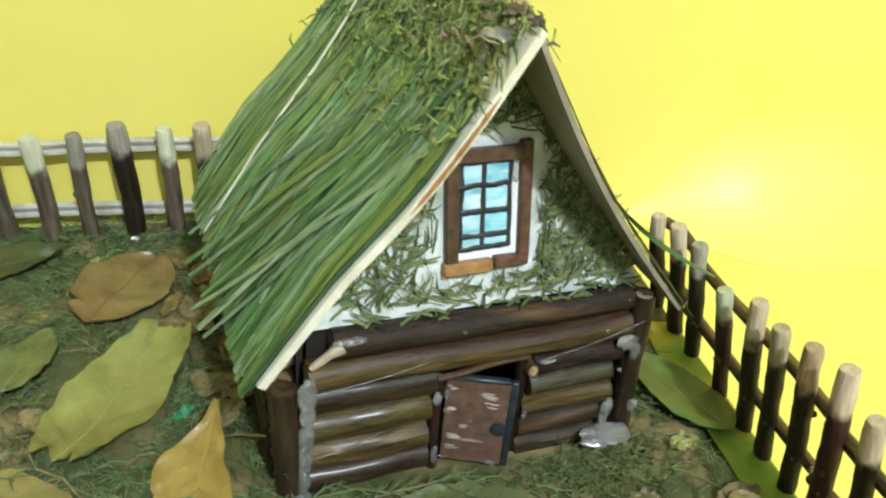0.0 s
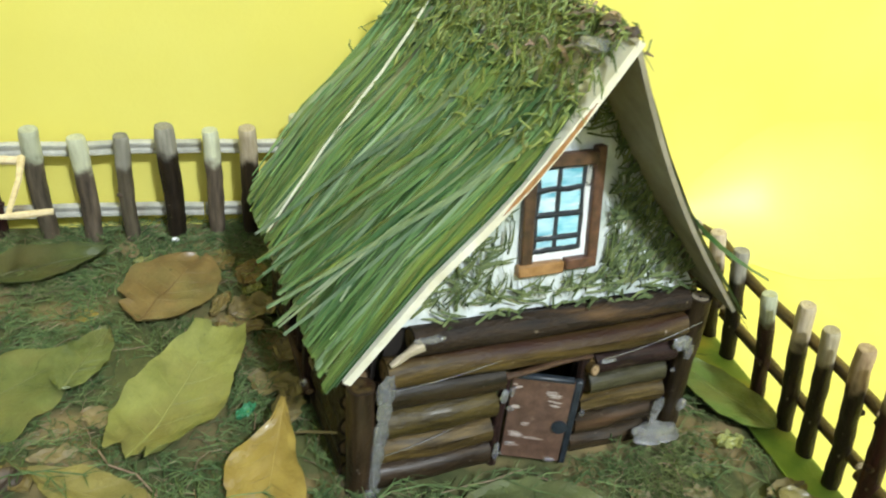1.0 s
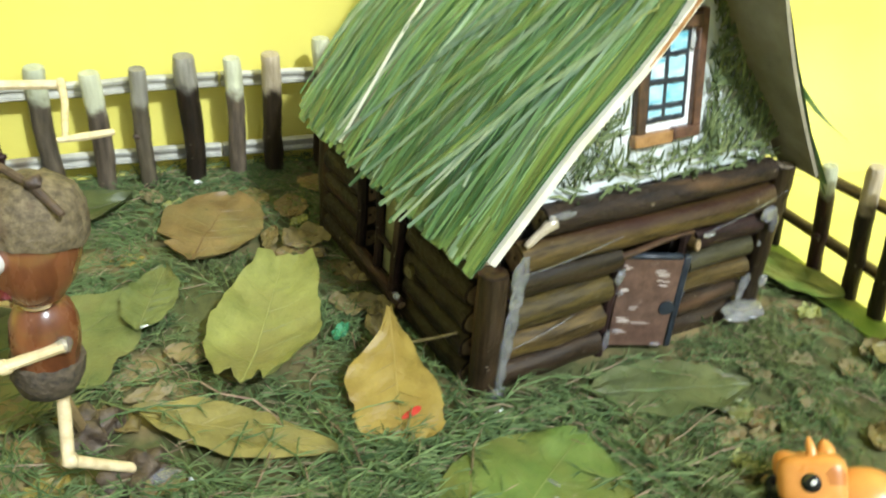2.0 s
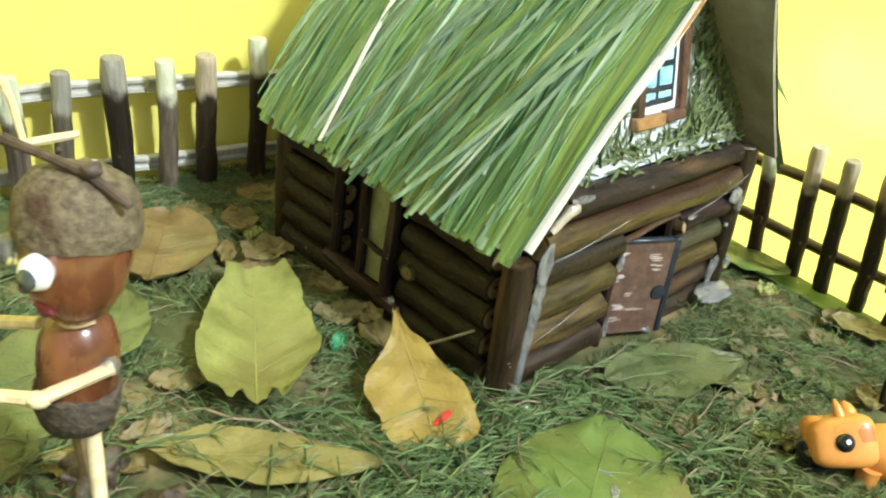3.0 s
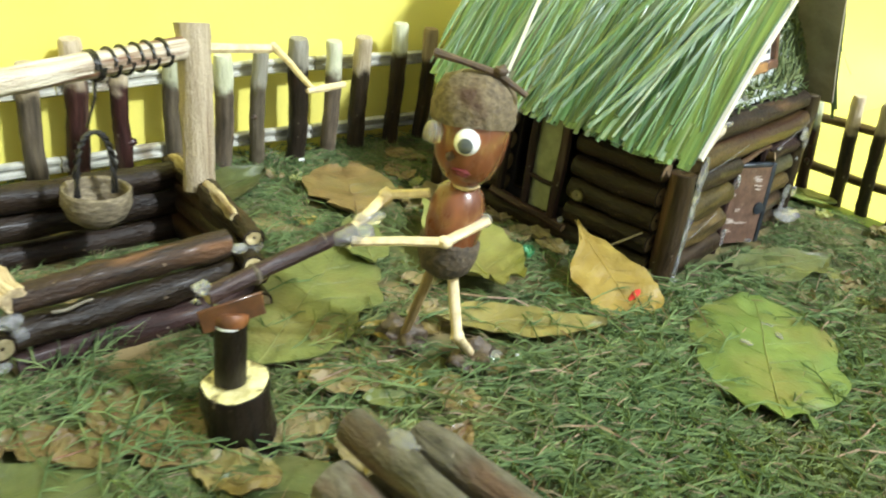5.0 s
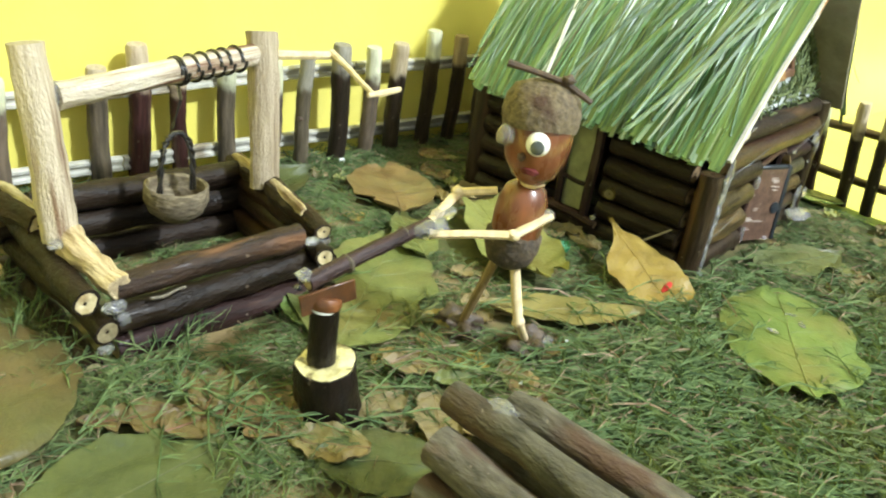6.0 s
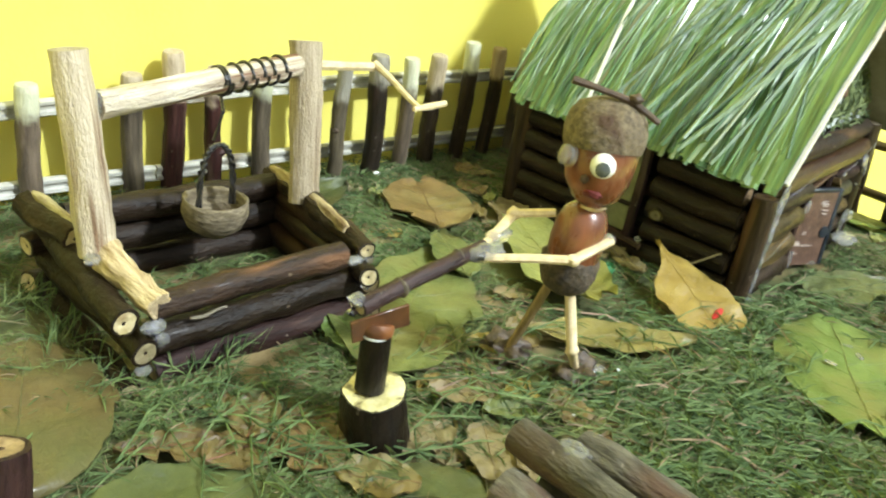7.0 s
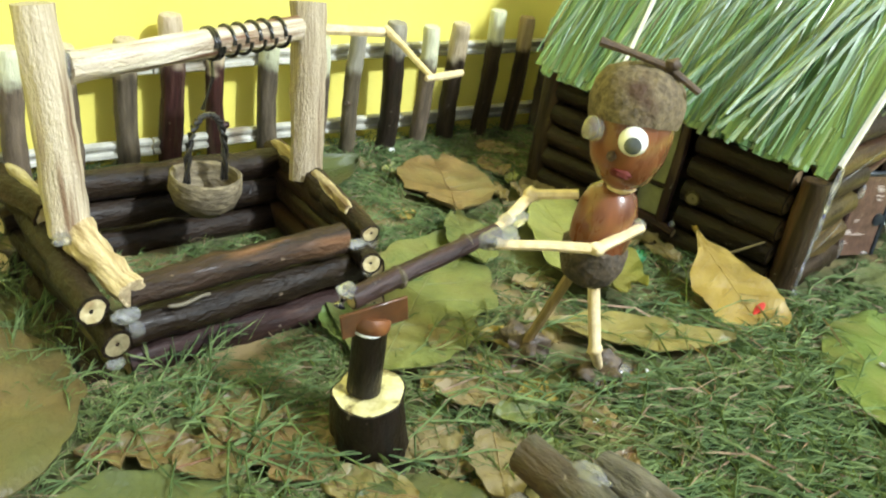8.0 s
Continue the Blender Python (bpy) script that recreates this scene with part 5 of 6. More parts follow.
for pts in ([(-91.0, 21.0, 42.6), (-96.8, 26.6, 41.0), (-102, 25.6, 38.2), (-107.6, 24.6, 35.2)], [(-84.3, 10.9, 39.7), (-93.6, 12.2, 36.4), (-100, 17.6, 35.6), (-107.0, 23.2, 34.4)]):
    tube(bm, pts[:2], [1.05, 1.15], 8, 6, 6, 0.1, 0.85)
    tube(bm, pts[1:], [1.2, 1.05, 1.0], 8, 6, 6, 0.1, 0.85)
    blob(bm, pts[1], (1.7, 1.5, 1.3), 6, 0.35, 2, pts[1][0])
blob(bm, (-106.2, 24.0, 35.4), (5.2, 2.6, 1.9), 7, 0.22, 4)
blob(bm, (-101.5, 25.4, 37.4), (3.6, 1.7, 1.5), 7, 0.22, 4, 2.0)
blob(bm, (-84.4, 11.6, 39.4), (1.5, 1.5, 1.5), 7, 0.2, 3, 5.0)
tube(bm, [(-85.9, 16.8, 27.0), (-86.2, 14.4, 20.5), (-86.6, 11.8, 14.1)], [1.1, 1.15, 1.15], 10, 6, 6, 0.08)
blob(bm, (-86.4, 11.9, 13.9), (1.6, 1.5, 1.5), 6, 0.3, 2, 3.0)
tube(bm, [(-86.4, 11.9, 13.8), (-81.4, 14.4, 8.8), (-75.8, 17.2, 3.4)], [1.15, 1.05, 1.0], 10, 6, 6, 0.08)
# back leg: a matchstick too, its weaker light painted as darker wood
tube(bm, [(-87.4, 20.4, 27), (-85.6, 25.8, 14), (-83.8, 31.0, 2)], [1.1, 1.1, 1.0], 8, 8, 8, 0.08)
blob(bm, (-75.4, 17.4, 1.2), (5.8, 5.2, 4.4), 9, 0.9, 4, 2, True)
blob(bm, (-71.0, 14.5, 1.6), (3.4, 2.6, 2.4), 7, 0.4, 3, 4)
blob(bm, (-83.2, 31.6, 1.0), (6.0, 5.4, 4.4), 9, 0.8, 4, 5, True)
fig = part("acorn_figure", bm, [M_ACORN, M_CAP, M_EYEWHITE, M_PUPIL, M_LIPS, M_TWIG, M_MATCH, M_GLUE, M_MATCHSHADED, M_CLAY, M_CAPDARK, M_EYEGLASS], None,
           "acorn doll with googly eyes and matchstick arms holding an axe", category="doll")

# ---- orange toy animal, one mesh ----
bm = bmesh.new()
TM = pose(47.6, -30.2, -0.4, 0, 0, -38)
HM = TM @ pose(2.0, -1.0, 9.4, -34, -16, 0)
vs = bmesh.ops.create_icosphere(bm, subdivisions=4, radius=1.0)["verts"]
for v in vs:
    q = Vector([math.copysign(abs(c) ** 0.45, c) for c in v.co])
    taper = 1.0 - 0.13 * max(-q.x, 0) + 0.05 * max(q.x, 0)
    v.co = HM @ Vector((q.x * 6.6, q.y * 5.6 * taper, q.z * 5.4 * taper))
# no hollow is cut: these faces are only coloured darker like its shade
for f in bm.faces:
    c = HM.inverted() @ f.calc_center_median()
    if abs(c.y) > 4.0 and (c.x - 3.9) ** 2 + (c.z - 1.4) ** 2 < 4.5:
        f.material_index = 3
vs = bmesh.ops.create_icosphere(bm, subdivisions=3, radius=1.0)["verts"]
for v in vs:
    v.co = TM @ Vector((v.co.x * 8.0 + 14.0, v.co.y * 6.4, 7.4 + v.co.z * 6.0))
for x, y in ((9, -4), (9, 4), (19, -4), (19, 4)):
    tube(bm, [TM @ Vector((x, y, -0.3)), TM @ Vector((x, y, 3)), TM @ Vector((x, y, 6))], [2.5, 2.3, 2.4], 12, 0, 0)
for x, y, r, h in ((0.2, -2.2, 1.05, 4.2), (3.4, 2.4, 1.75, 3.2)):
    # one slim and one broad pointed ear
    tube(bm, [HM @ Vector((x, y, 4.0)), HM @ Vector((x - 0.1, y, 4.4 + h * 0.4)), HM @ Vector((x - 0.4, y + 0.1, 4.4 + h * 0.75)), HM @ Vector((x - 0.6, y + 0.2, 4.4 + h))], [r * 1.15, r, r * 0.75, r * 0.3], 14, 0, 0)
for y, d in ((-5.3, -1), (5.3, 1)):
    m = HM @ Matrix.Translation((-0.4, y, 0.2)) @ Vector((0, d, 0)).to_track_quat("Z", "Y").to_matrix().to_4x4()
    lathe(bm, [(0, -0.5), (1.9, -0.4), (1.9, 0.3), (1.3, 1.0), (0, 1.25)], 18, 1, m)
    lathe(bm, [(0.6, 1.05), (0.5, 1.3), (0, 1.4)], 10, 2, m @ Matrix.Translation((0.3, 0.2, 0)))
blob(bm, HM @ Vector((-5.6, 0.5, -3.0)), (2.6, 4.0, 3.6), 1, 0.1, 3)
blob(bm, HM @ Vector((-3.5, -0.8, 1.6)), (2.9, 4.9, 3.6), 0, 0.08, 3)
part("toy_animal", bm, [M_ORANGE, M_BLACKGLOSS, M_EYEWHITE, M_HOLLOWSHADE], None, "small orange plastic toy animal with shiny black eyes", category="toy")

# ---- firewood pile ----
for k, (x, z, y0, y1, r) in enumerate(((-139, 4.2, -18, -66, 4.1), (-131.0, 4.2, -15, -64, 4.1), (-123, 4.2, -20, -66, 4.0), (-138.8, 12.2, -17, -65, 3.9), (-131.0, 12.2, -15, -63, 3.9), (-123.2, 12.2, -21, -66, 3.9),
                                       (-136.8, 19.6, -16, -64, 3.7), (-127.8, 19.6, -18, -66, 3.8), (-131.4, 25.8, -12.5, -62, 2.9), (-124.6, 25.8, -19.5, -64, 2.85))):
    lg = thing("firewood_log", x, y0, z, label="grey-brown barked firewood log in a small pile", category="log", group="firewood pile")
    bm = bmesh.new()
    tube(bm, line((0, 0, 0), (1.2 if k != 9 else 3.5, y1 - y0, 0), 9, 0.4, k), r, 16, 0, 1, 0.24, 1.0, k * 2.1)
    part("log_body", bm, [M_FIRE, M_CUT], lg)
    if k == 8:
        bm = bmesh.new()
        blob(bm, (1.4, -9.5, 2.7), (1.8, 2.6, 1.0), 0, 0.4, 4)
        part("glue_bead", bm, M_GLUE, lg)

dark = thing("dark_twig", 85, -26, 0, label="short near-black twig stuck upright in the grass", category="twig")
log(dark, "twig_stem", (0, 0, -0.5), (2.5, 2.5, 15), 1.5, 1.2, M_BLACKSHADEBARK, n=8)

# lone stub near the well's corner
stub = thing("cut_branch", -199, 10, 0, label="upright cut branch stub with a pale end", category="stick")
log(stub, "stub", (-2, -2, -0.5), (1.5, 2.0, 32), 3.6, 3.4, M_RED, M_END, label="red-brown barked stub")

# ---- fallen leaves ----
def leaf(label, x, y, z, rz, length, width, mat, shape="oval", curl=3.0, tip_lift=0.0, ragged=0.06, seed=0, notch=None, lobes=(), base_lift=0.0, name="fallen_leaf", rx=0.0, ry=0.0, spot=None, vein=True, crease=0.2, group="fallen leaves", ends=False):
    """A thin curled leaf that runs along its own x axis, with a midrib."""
    ob = thing(name, x, y, z + ground_z(x, y), rz, rx, ry, label=label, category="leaf", group=group)
    nu, nv, th = 26, 12, 0.28

    def half(s):
        if shape == "round":
            w = math.sin(math.pi * min(max(s, 0), 1)) ** 0.5
        elif shape == "fan":
            w = min(1.0, (s + 0.10) / 0.5) ** 0.6 * max(1 - s ** 9, 0.0) ** 0.5
        elif shape == "bulb":
            f = min(max((s - 0.04) / 0.62, 0.0), 1.0)
            w = (0.06 + 0.94 * (0.45 * f + 0.55 * f * f * (3 - 2 * f))) * max(1 - s ** 7, 0.0) ** 0.5
        elif shape == "blunt":
            w = min(1.0, (s + 0.14) / 0.42) ** 0.7 * min(1.0, (1.36 - s) / 0.75) ** 0.75
        elif shape == "lance":
            w = math.sin(math.pi * s) ** 0.8
        else:
            w = math.sin(math.pi * s ** 0.85) ** 0.62
        return w * width / 2

    def place(s, t):
        w = half(s) * (1 + ragged * 2.2 * noise.noise(Vector((s * 6 + seed, 3.0 if t > 0 else -3.0, seed))) + ragged * noise.noise(Vector((s * 19 + seed, 1.0 if t > 0 else -9.0, seed))))
        if notch and t * notch[1] > 0:
            w *= 1 - notch[2] * math.exp(-((s - notch[0]) / 0.045) ** 2)
        for at, side, push, wide in lobes:
            if t * side > 0:
                w *= 1 + push * math.exp(-((s - at) / wide) ** 2)
        xx, yy = (s - 0.5) * length, t * w
        if ends:
            # ragged end margins instead of straight cut ones
            xx += 0.05 * length * abs(math.sin(t * 3.9)) * max(0.0, 1 - s / 0.22)
            xx += ragged * length * (0.9 * noise.noise(Vector((t * 2.6 + seed, s * 0.5, 4.0))) + 0.45 * noise.noise(Vector((t * 7.0, seed, 8.0)))) * (max(0.0, 1 - s / 0.25) + max(0.0, (s - 0.75) / 0.25))
        zz = curl * (abs(t) ** 2) * (0.55 + 0.6 * noise.noise(Vector((s * 2.5, t * 1.2, seed)))) + tip_lift * s * s + base_lift * max(0.0, 1 - s / 0.4) ** 2 + 1.0 * noise.noise(Vector((s * 5, t * 2.4, seed + 7)))
        zz += crease * math.sin(s * 34 - abs(t) * 7) * min(abs(t) * 1.6, 1.0) - (0.12 if abs(t) < 0.05 else 0)
        return Vector((xx, yy, zz))

    bm = bmesh.new()
    up = [[bm.verts.new(place(0.006 + 0.988 * i / nu, -1 + 2 * j / nv)) for j in range(nv + 1)] for i in range(nu + 1)]
    dn = [[bm.verts.new(v.co - Vector((0, 0, th))) for v in r] for r in up]
    for i in range(nu):
        for j in range(nv):
            bm.faces.new((up[i][j], up[i + 1][j], up[i + 1][j + 1], up[i][j + 1]))
            bm.faces.new((dn[i][j], dn[i][j + 1], dn[i + 1][j + 1], dn[i + 1][j]))
    for i in range(nu):
        bm.faces.new((up[i][0], dn[i][0], dn[i + 1][0], up[i + 1][0]))
        bm.faces.new((up[i][nv], up[i + 1][nv], dn[i + 1][nv], dn[i][nv]))
    for j in range(nv):
        bm.faces.new((up[0][j], up[0][j + 1], dn[0][j + 1], dn[0][j]))
        bm.faces.new((up[nu][j], dn[nu][j], dn[nu][j + 1], up[nu][j + 1]))
    part("leaf_blade", bm, mat, ob)
    if vein:
        bm = bmesh.new()
        tube(bm, [place(0.01 + 0.95 * i / 12, 0) + Vector((0, 0, 0.08)) for i in range(13)], [0.24 - 0.014 * i for i in range(13)], 6)
        rib = part("midrib", bm, VEINS[mat.name], ob)
        for k in range(0 if mat in (M_L_SHADEBROWN, M_L_DEEP) else 5):
            for sg in (-1, 1):
                s0 = 0.16 + 0.145 * k + 0.03 * sg
                bm = bmesh.new()
                tube(bm, [place(s0 + 0.11 * i / 4, sg * 0.72 * i / 4) + Vector((0, 0, 0.02)) for i in range(5)], [0.12, 0.10, 0.08, 0.07, 0.05], 5)
                part("side_vein", bm, mat, rib)
    if spot:
        # a brushed stroke that follows the blade's surface
        bm = bmesh.new()
        rings = []
        for r, up in ((0.0, 0.34), (0.55, 0.32), (0.9, 0.24), (1.0, -0.1)):
            ring = []
            for k in range(16):
                a = 2 * math.pi * k / 16
                along_, across = 2.5 * r * math.cos(a), 0.95 * r * math.sin(a) * (1 + 0.3 * math.cos(a))
                dx, dy = -0.42 * along_ - 0.91 * across, 0.91 * along_ - 0.42 * across
                ring.append(bm.verts.new(place(spot[0] + dx / length, spot[1] + dy / half(spot[0])) + Vector((0, 0, up))))
            rings.append(ring)
        for a, b in zip(rings, rings[1:]):
            for k in range(16):
                bm.faces.new((a[k], b[k], b[(k + 1) % 16], a[(k + 1) % 16]))
        bmesh.ops.remove_doubles(bm, verts=bm.verts[:], dist=1e-4)
        part("red_spot", bm, M_REDPAINT, ob, "small red paint spot")
    return ob


leaf("curled yellow-green fallen leaf on the moss", -41.3, 55.6, 3.8, 66, 56, 24, M_L_YELLOW, "blunt", 4.0, 2.0, base_lift=4.5, seed=3, ragged=0.05, crease=0.5, ends=True, lobes=((0.45, -1, 0.16, 0.12), (0.2, -1, -0.10, 0.07), (0.85, -1, 0.15, 0.12), (0.8, 1, -0.15, 0.15)))
leaf("rounded brown fallen leaf near the fence", -44.5, 106.5, 3.0, 62, 38, 29, M_L_BROWN, "round", 2.2, 0, seed=2, ragged=0.05, notch=(0.2, 1, 0.35))
leaf("dark olive leaf with a raised edge", -86, 119, 3.0, 14, 46, 20, M_L_DEEP, "lance", 3.5, 1, seed=3, ry=-2)
leaf("large olive-yellow leaf on the grass", -92, 57, 2.4, 38, 66, 33, M_L_OLIVE, "oval", 1.6, 1.0, seed=4, ragged=0.12, crease=0.35)
leaf("small olive leaf half over a larger one", -65.5, 71.5, 4.6, 68, 26, 13, M_L_OLIVE, "oval", 1.5, 0.5, seed=5)
leaf("long narrow yellow leaf", -56.0, 21.6, 3.5, -34, 45, 13.5, M_L_OCHRE, "lance", 1.3, 0.3, seed=6, ragged=0.08, lobes=((0.3, 1, 0.12, 0.15), (0.75, 1, -0.1, 0.1)))
leaf("golden angular leaf with a red spot leaning on the hut", -19.4, 24.6, 7.6, 256, 36, 21.5, M_L_GOLD, "bulb", 2.0, 0, seed=7, ry=21, rx=13, spot=(0.78, 0.26), ragged=0.05, crease=0.35, lobes=((0.5, 1, -0.24, 0.18), (0.70, -1, -0.10, 0.045), (0.36, -1, 0.38, 0.14), (0.52, -1, 0.15, 0.1), (0.93, 1, 0.2, 0.07)))
leaf("narrow tan leaf scrap at the foot of the hut wall", -13.5, 49.5, 2.6, 74, 16, 8, M_L_TAN, "oval", 1.0, 0, seed=24, ragged=0.15)
green = leaf("broad fresh green leaf on the grass, blotched and smeared with glue", -12.0, -19.7, 3.6, 35, 64, 36.5, M_L_FRESH, "fan", -1.6, 0, base_lift=2.6, seed=8, ragged=0.035, crease=0.35, ends=True, lobes=((1.0, 1, -0.45, 0.22), (0.14, -1, -0.42, 0.08), (0.72, -1, 0.07, 0.1), (0.42, 1, -0.1, 0.1)))
for x, y, l, w, turn in ((9.5, -4.0, 1.6, 0.8, 20), (2.0, 4.5, 1.5, 0.9, 50), (14.0, -1.5, 1.4, 0.5, 75)):
    bm = bmesh.new()
    blob(bm, (0, 0, 0), (l, w, 0.25), 0, 0.5, 4, x)
    bm.transform(Matrix.Translation((x, y, 0.35 - 0.004 * y * y)) @ Matrix.Rotation(radians(turn), 4, "Z"))
    part("glue_smear", bm, M_GLUE, green, "dried whitish smear of glue")
leaf("dull grey-green leaf before the door", 43.8, 5.4, 3.2, -13, 41, 18, M_L_DULL, "oval", 0.8, 0, seed=9, ragged=0.12)
leaf("tan leaf scrap by the fence", 112, -6, 2.6, -60, 21, 11, M_L_OCHRE, "oval", 1.2, 0, seed=10)
leaf("bright green leaf beside the hut corner", 110.5, 41, 3.2, 118, 38, 20, M_L_FRESH, "oval", 1.2, 1.0, seed=11, rx=6)
leaf("round brown-green leaf beside the well", -182.5, 57.5, 3.4, 70, 47, 32, M_L_SHADEBROWN, "round", -2.0, 0, seed=12)
leaf("broad olive leaf lying flat", -172, 20, 2.8, 10, 42, 28, M_L_DEEP, "round", 1.0, 0, seed=13)
leaf("torn brown leaf scrap", -163, 38, 2.2, -20, 20, 9, M_L_RUST, "lance", 1.6, 0, seed=14, ragged=0.4)
leaf("rust-brown leaf scrap behind the stump", -140, 29, 2.6, 30, 16, 12, M_L_RUST, "round", 1.2, 0, seed=15, ragged=0.2)
leaf("olive green leaf before the stump", -130, 3, 2.6, -40, 26, 19, M_L_DEEP, "round", 0.8, 0, seed=16)
leaf("small green leaf by the well", -115, 54, 3.0, 70, 15, 9, M_L_FRESH, "oval", 1.2, 2, seed=17)
leaf("rust-brown narrow leaf beside the firewood", -112, -15.5, 18.0, 20, 10, 5.5, M_L_RUST, "lance", 1.2, 1, seed=18)
leaf("tan dry leaf scrap", -8, -52, 2.8, 20, 24, 13, M_L_TAN, "oval", 1.5, 0, seed=19, ragged=0.2)
leaf("tan leaf scrap near the hut wall", -20, 94, 2.6, 20, 16, 12, M_L_TAN, "round", 1.4, 0, seed=20, ragged=0.25)
leaf("tan leaf scrap near the hut wall", -16, 58, 2.6, -30, 17, 10, M_L_TAN, "round", 1.2, 0, seed=21, ragged=0.3)
leaf("tan leaf scrap near the hut wall", -10, 74, 2.6, 50, 14, 9, M_L_TAN, "oval", 1.2, 0, seed=22, ragged=0.3)
for k, (x, y, l, w, mt) in enumerate(((-152, 31, 17, 11, M_L_RUST), (-146, 38, 15, 10, M_L_RUST), (-142, 26, 18, 14, M_L_RUST), (-136, 12, 16, 11, M_L_BROWN), (-120, 18, 17, 10, M_L_TAN), (-113, 6, 18, 11, M_L_TAN),
                                     (-116, -6, 16, 12, M_L_BROWN), (-104, 24, 16, 10, M_L_TAN), (-96, 40, 15, 10, M_L_BROWN), (-88, 8, 15, 9, M_L_BROWN), (-106, -2, 15, 12, M_L_TAN), (-99, 14, 14, 9, M_L_OLIVE), (-72, 12, 12, 7, M_L_BROWN),
                                     (-20, 112, 15, 10, M_L_RUST), (-8, 124, 16, 10, M_L_BROWN), (-24, 86, 14, 9, M_L_BROWN))):
    leaf("crumpled brown leaf scrap under loose sprigs", x, y, 2.5, 47 * k, l, w, mt, "oval", 0.8, 0.3, seed=90 + k, ragged=0.13, crease=0.2)
frag = [(-70, 40), (-77, 34), (-67, 30), (-84, 36), (-73, 47), (-95, 30), (-99, 22), (-92, 18), (-104, 12), (-110, 8), (-118, 12), (-121, 4), (-116, 0), (-112, 18), (-100, 36), (-106, 32), (-108, 40), (95, 18), (102, 8), (86, 6), (108, 16),
        (78, -14), (92, -8), (70, 6), (66, -2), (84, -22), (72, -30), (98, -2), (104, -14), (90, 14), (64, -22), (110, 4), (96, -24), (-30, 98), (-26, 80), (-68, 96), (-60, 52), (-150, 46), (-152, 30), (40, -10), (24, -4), (-28, 122), (-58, 131), (-12, 116),
        (57, -13), (41, -22), (36, -19), (42, -28), (74, -4), (77, -7), (74, -17), (60, -8), (52, -24), (66, -12), (49, -10), (33, -6), (30, -26), (56, -4), (82, -14), (46, -33), (22, -34), (12, -46), (0, -44)]
for k, (x, y) in enumerate(p for n, p in enumerate(frag) if p[0] < 60 or n % 2):
    leaf("dry tan leaf fragment on the moss", x, y, 1.2 + 0.5 * rnd.random(), rnd.random() * 360, 8 + 6 * rnd.random(), 4.5 + 4 * rnd.random(), (M_L_TAN, M_L_BROWN, M_L_TAN, M_L_GOLD if x < -40 else M_L_OLIVE)[k % 4], "oval", 0.4, 0, seed=30 + k, ragged=0.2, crease=0.05, name="leaf_fragment", vein=False, group="leaf fragments")
tw = thing("thin_twig", -7.5, 36.5, 4.6, label="thin pale twig leaning against the hut logs", category="twig")
bm = bmesh.new()
tube(bm, [(-7.5, 2.5, -1.8), (-3.0, 0.2, 0.6), (1.0, -5.0, 5.0), (3.0, -10.5, 10.0)], [0.3, 0.4, 0.38, 0.28], 7, 0, 0, 0.4)
part("twig_stem", bm, M_L_TAN, tw)

for x, y, r in ((0.7, 11.3, 1.0), (-88.9, 5.7, 0.6), (-53.8, -39.6, 0.7), (-87.5, -13.4, 0.6), (1.6, 11.8, 0.7), (-43.5, 135.5, 1.2), (-66, 12, 0.6)):
    crumb = thing("glue_crumb", x, y, ground_z(x, y) + 2.2, label="tiny whitish crumb of dried glue", category="glue", group="glue crumbs")
    bm = bmesh.new()
    blob(bm, (0, 0, 0), (r, r * 0.8, r * 0.7), 0, 0.5, 2, x)
    part("crumb", bm, M_WHITE, crumb)
leaf("curled cream seed husk", 27.9, -10.1, 3.0, 20, 7, 4.5, M_L_TAN, "oval", 2.2, 1.0, seed=70, name="seed_husk", vein=False, group="")
leaf("vivid green leaf chip", -24.4, 48.1, 2.6, 40, 7, 3.5, M_L_VIVID, "oval", 0.6, 0, seed=71, name="leaf_fragment", vein=False, group="leaf fragments")
for x, y, l in ((46.9, -19.3, 11), (40, 2, 6), (-52, 122, 9), (-20, 104, 8), (104, 22, 9), (-98, 26, 7), (-103, 5, 9)):
    leaf("small yellow-green leaf chip", x, y, 2.2, x * 7.0, l, l * 0.6, M_L_YELLOW, "oval", 0.8, 0, seed=72 + l, ragged=0.2, name="leaf_fragment", vein=False, group="leaf fragments")

# ---- loose grass on the board ----
# under the middle of the large leaves nothing grows through
BARE = ((-19, 24, 77, 17, 10), (-40.8, 58.8, 66, 22, 11), (-10, -18, 35, 29, 17), (-44.5, 106.5, 62, 15, 11), (-58, 20.0, -34, 25, 9.5), (43.8, 5.4, -13, 16, 7), (-92, 57, 38, 24, 11), (-172, 20, 10, 18, 12), (-130, 3, -40, 10, 7))


def covered(x, y):
    dx, dy = x - HX, y - HY
    c, s = math.cos(radians(HROT)), math.sin(radians(HROT))
    u, v = dx * c + dy * s, -dx * s + dy * c
    if -4 < u < W + 4 and -4 < v < D + 4:
        return True
    if -164 < x < -98 and 57 < y < 109 and not (-155 < x < -108 and 66 < y < 100):
        return True
    if x > 112:
        return True
    for lx, ly, turn, ln, wd in BARE:
        c, s = math.cos(radians(turn)), math.sin(radians(turn))
        if (((x - lx) * c + (y - ly) * s) / ln) ** 2 + (((y - ly) * c - (x - lx) * s) / wd) ** 2 < 1:
            return True
    return (x + 130.6) ** 2 + (y - 23.6) ** 2 < 50 or (-143 < x < -119 and -66 < y < -14)


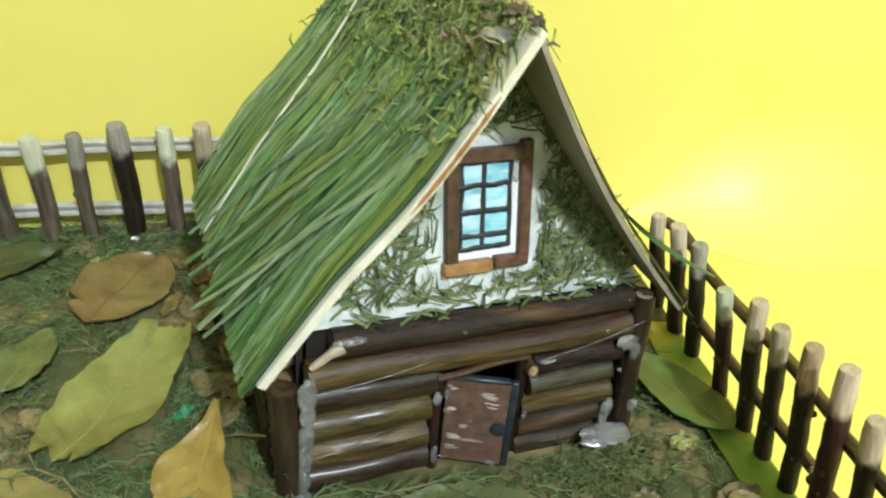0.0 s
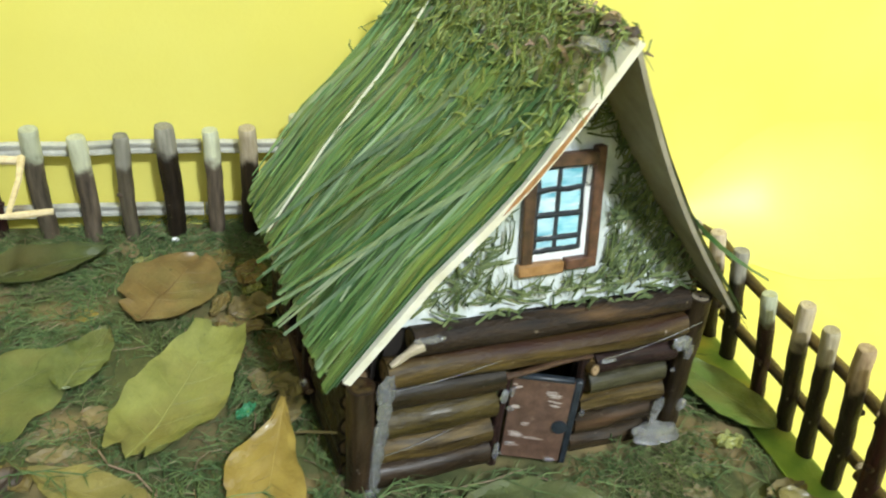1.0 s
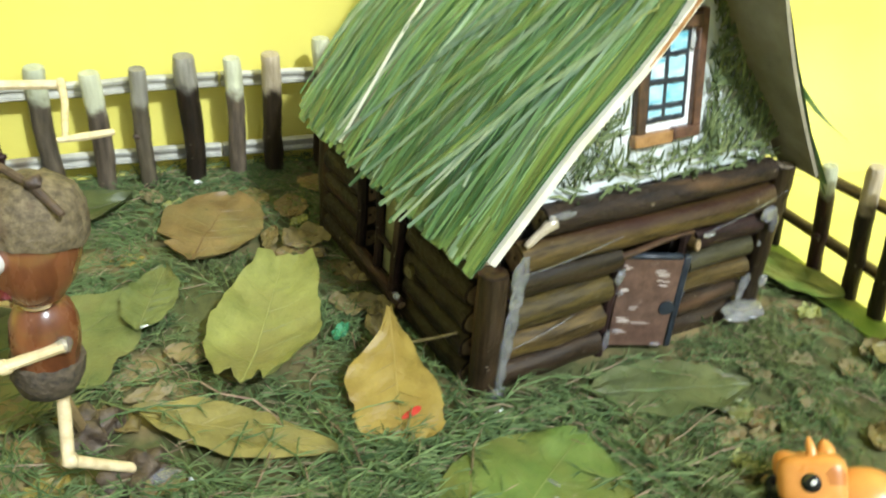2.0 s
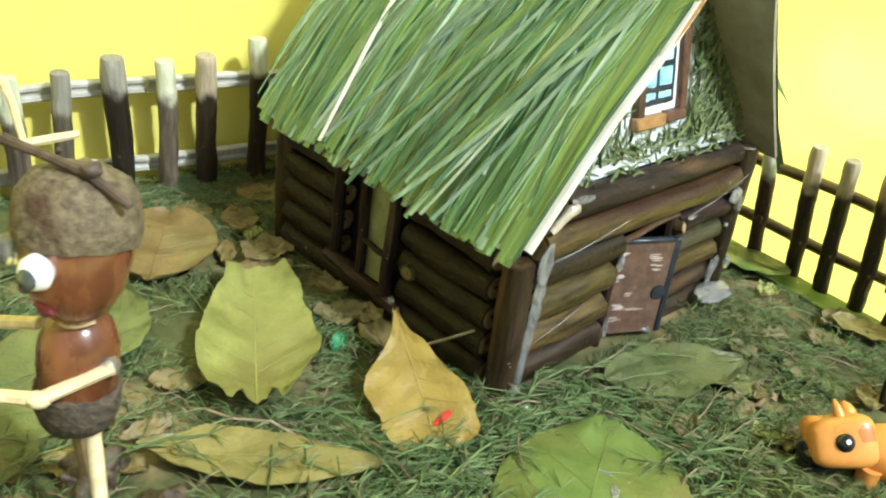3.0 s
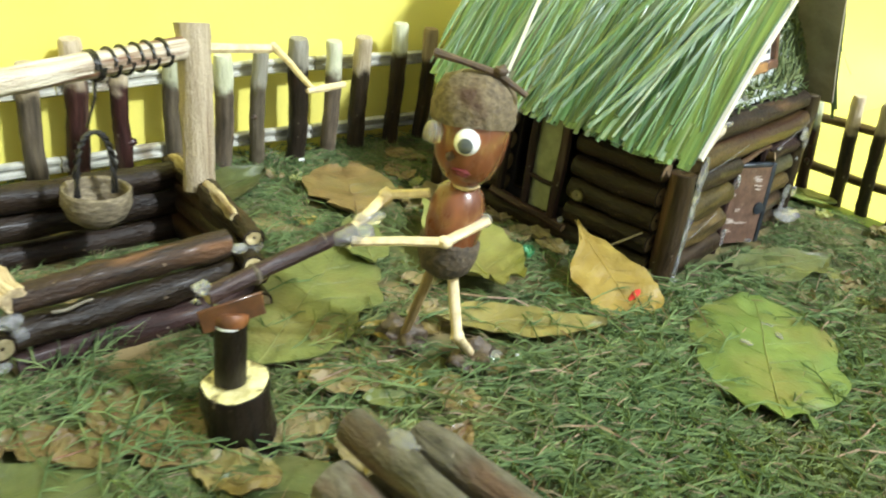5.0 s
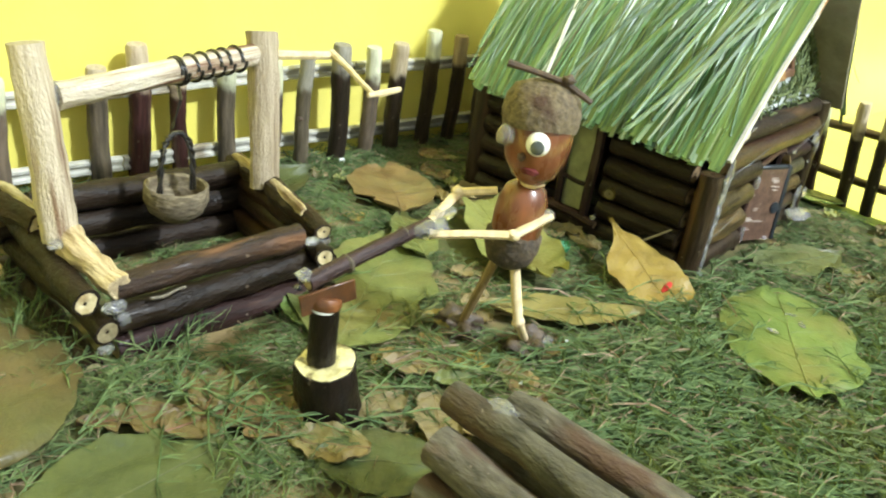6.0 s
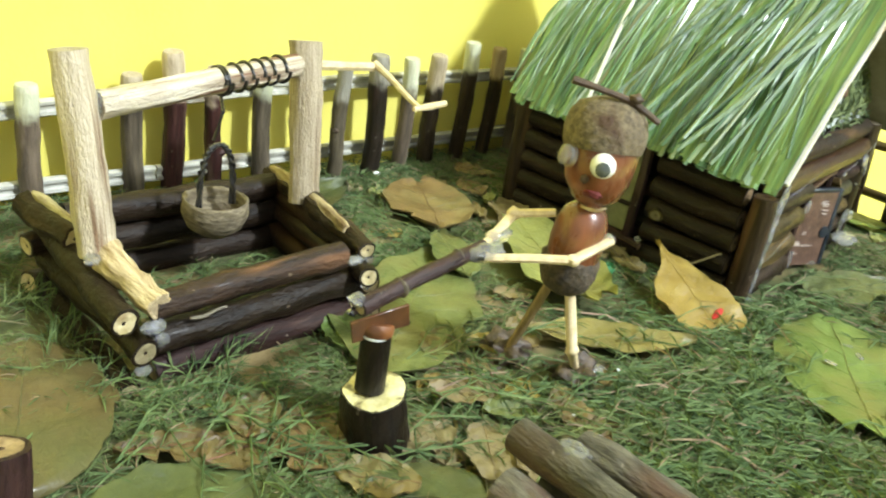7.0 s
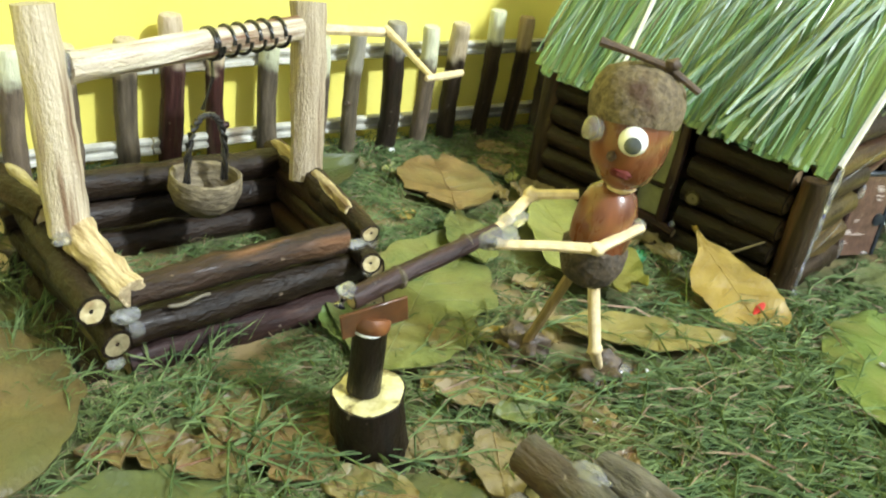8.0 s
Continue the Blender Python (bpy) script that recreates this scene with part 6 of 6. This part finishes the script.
def density(x, y):
    d = 0.36 + 0.75 * noise.noise(Vector((x * 0.045, y * 0.045, 9.0))) + 0.55 * noise.noise(Vector((x * 0.11, y * 0.11, 4.0)))
    if y < 25 and x > -75:
        d += 0.45
    if -152 < x < -72 and -8 < y < 40:
        d -= 0.14
    if -165 < x < -98 and 42 < y < 60:
        d += 0.35
    if y > 105 and -80 < x < 0:
        d += 0.3
    if x > 60:
        d -= 0.12
    if x > 22 and -40 < y < 14:
        # thin clumps with soil and leaf bits between
        d += -0.42 + 1.1 * noise.noise(Vector((x * 0.085, y * 0.085, 21.0)))
    return d


def sprig(x, y, ang, ln, r, lift, branch):
    out = []
    pts, a = [], ang
    px, py = x, y
    k = 5
    for i in range(k):
        f = i / (k - 1)
        pts.append(np.array((px, py, 0.5 + lift * math.sin(math.pi * (0.15 + 0.8 * f)) + ground_z(px, py))))
        a += rnd.gauss(0, 0.34)
        px += math.cos(a) * ln / (k - 1)
        py += math.sin(a) * ln / (k - 1)
    out.append((pts, r))
    for b in range(branch):
        i = rnd.randrange(0, k - 1)
        p = pts[i]
        a2 = ang + rnd.choice((-1, 1)) * rnd.uniform(0.4, 0.9)
        l2 = min(ln * rnd.uniform(0.12, 0.30), 4.5)
        q = p + np.array((math.cos(a2) * l2, math.sin(a2) * l2, rnd.uniform(-0.3, 1.2)))
        out.append(([p, (p + q) / 2 + np.array((0, 0, 0.3)), q], r * 0.58))
    return out


strands = []
while len(strands) < 125000:
    x, y = rnd.uniform(-205, 124), rnd.uniform(-75, 146)
    if covered(x, y) or rnd.random() > density(x, y):
        continue
    long = (y < 40 and x < 25) or rnd.random() < 0.3
    ang = 6.28 * noise.noise(Vector((x * 0.02, y * 0.02, 1.0))) + rnd.gauss(0, 0.9)
    if y < 30 and -105 < x < 30 and rnd.random() < 0.6:
        # long combed sprigs on the open ground
        ang = rnd.choice((0, math.pi)) - 0.25 + rnd.gauss(0, 0.7)
        if covered(x + 18 * math.cos(ang), y + 18 * math.sin(ang)) and rnd.random() < 0.95:
            continue
        strands += sprig(x, y, ang, rnd.uniform(14, 34), rnd.uniform(0.10, 0.27), rnd.uniform(0.8, 5.0), 15)
        continue
    if covered(x + 9 * math.cos(ang), y + 9 * math.sin(ang)) and rnd.random() < 0.9:
        continue
    strands += sprig(x, y, ang, rnd.uniform(8, 18) if long else rnd.uniform(4, 10), rnd.uniform(0.08, 0.17), rnd.uniform(0.4, 2.6), 13 if long else 9)
dry = [st for k, st in enumerate(strands) if k % 9 == 4]
scatter_mesh("dry_sprigs", dry, M_DRYBITS, None, "brown dry sprigs tangled among the green ones", category="grass")
scatter_mesh("moss", [st for k, st in enumerate(strands) if k % 9 != 4], M_GRASS, None, "tangled dry green sprigs spread over the base", category="grass")
over = []
for x, y, n in ((-24, -26, 7), (-50, -20, 14), (-20, -48, 14), (10, -55, 10), (-75, -35, 12), (-62, 2, 12), (25, -15, 10), (14, -40, 10), (-35, 8, 10), (-44, 20, 9), (-96, 46, 8), (-150, 32, 26), (-142, 30, 16), (-12, 10, 8), (-160, 45, 10), (-100, 36, 10)):
    for i in range(n):
        px, py = x + rnd.gauss(0, 11), y + rnd.gauss(0, 8)
        if covered(px, py):
            continue
        for pts, r in sprig(px, py, rnd.gauss(-0.4, 0.9), rnd.uniform(14, 32), rnd.uniform(0.13, 0.22), rnd.uniform(2.5, 5.5), 12):
            over.append((pts, r))
for i in range(6):
    # sprigs that lie over the rim of the broad green leaf
    for pts, r in sprig(rnd.uniform(-52, -40), rnd.uniform(-34, -8), rnd.gauss(0.1, 0.25), rnd.uniform(18, 28), rnd.uniform(0.12, 0.2), rnd.uniform(3.5, 6.0), 9):
        over.append(([p + np.array((0, 0, 1.5)) for p in pts], r))
for i in range(30):
    px, py = rnd.uniform(-174, -166), rnd.uniform(56, 106)
    if rnd.random() < 0.35:
        px, py = rnd.uniform(-158, -106), rnd.uniform(54.5, 57)
    up = rnd.uniform(1, 5)
    for pts, r in sprig(px, py, rnd.gauss(0.6, 0.9), rnd.uniform(7, 15), rnd.uniform(0.12, 0.2), rnd.uniform(1, 3), 9):
        over.append(([p + np.array((0, 0, up * k / max(len(pts) - 1, 1))) for k, p in enumerate(pts)], r))
scatter_mesh("loose_grass", over, M_GRASS, None, "longer loose green sprigs lying over the leaves", category="grass")
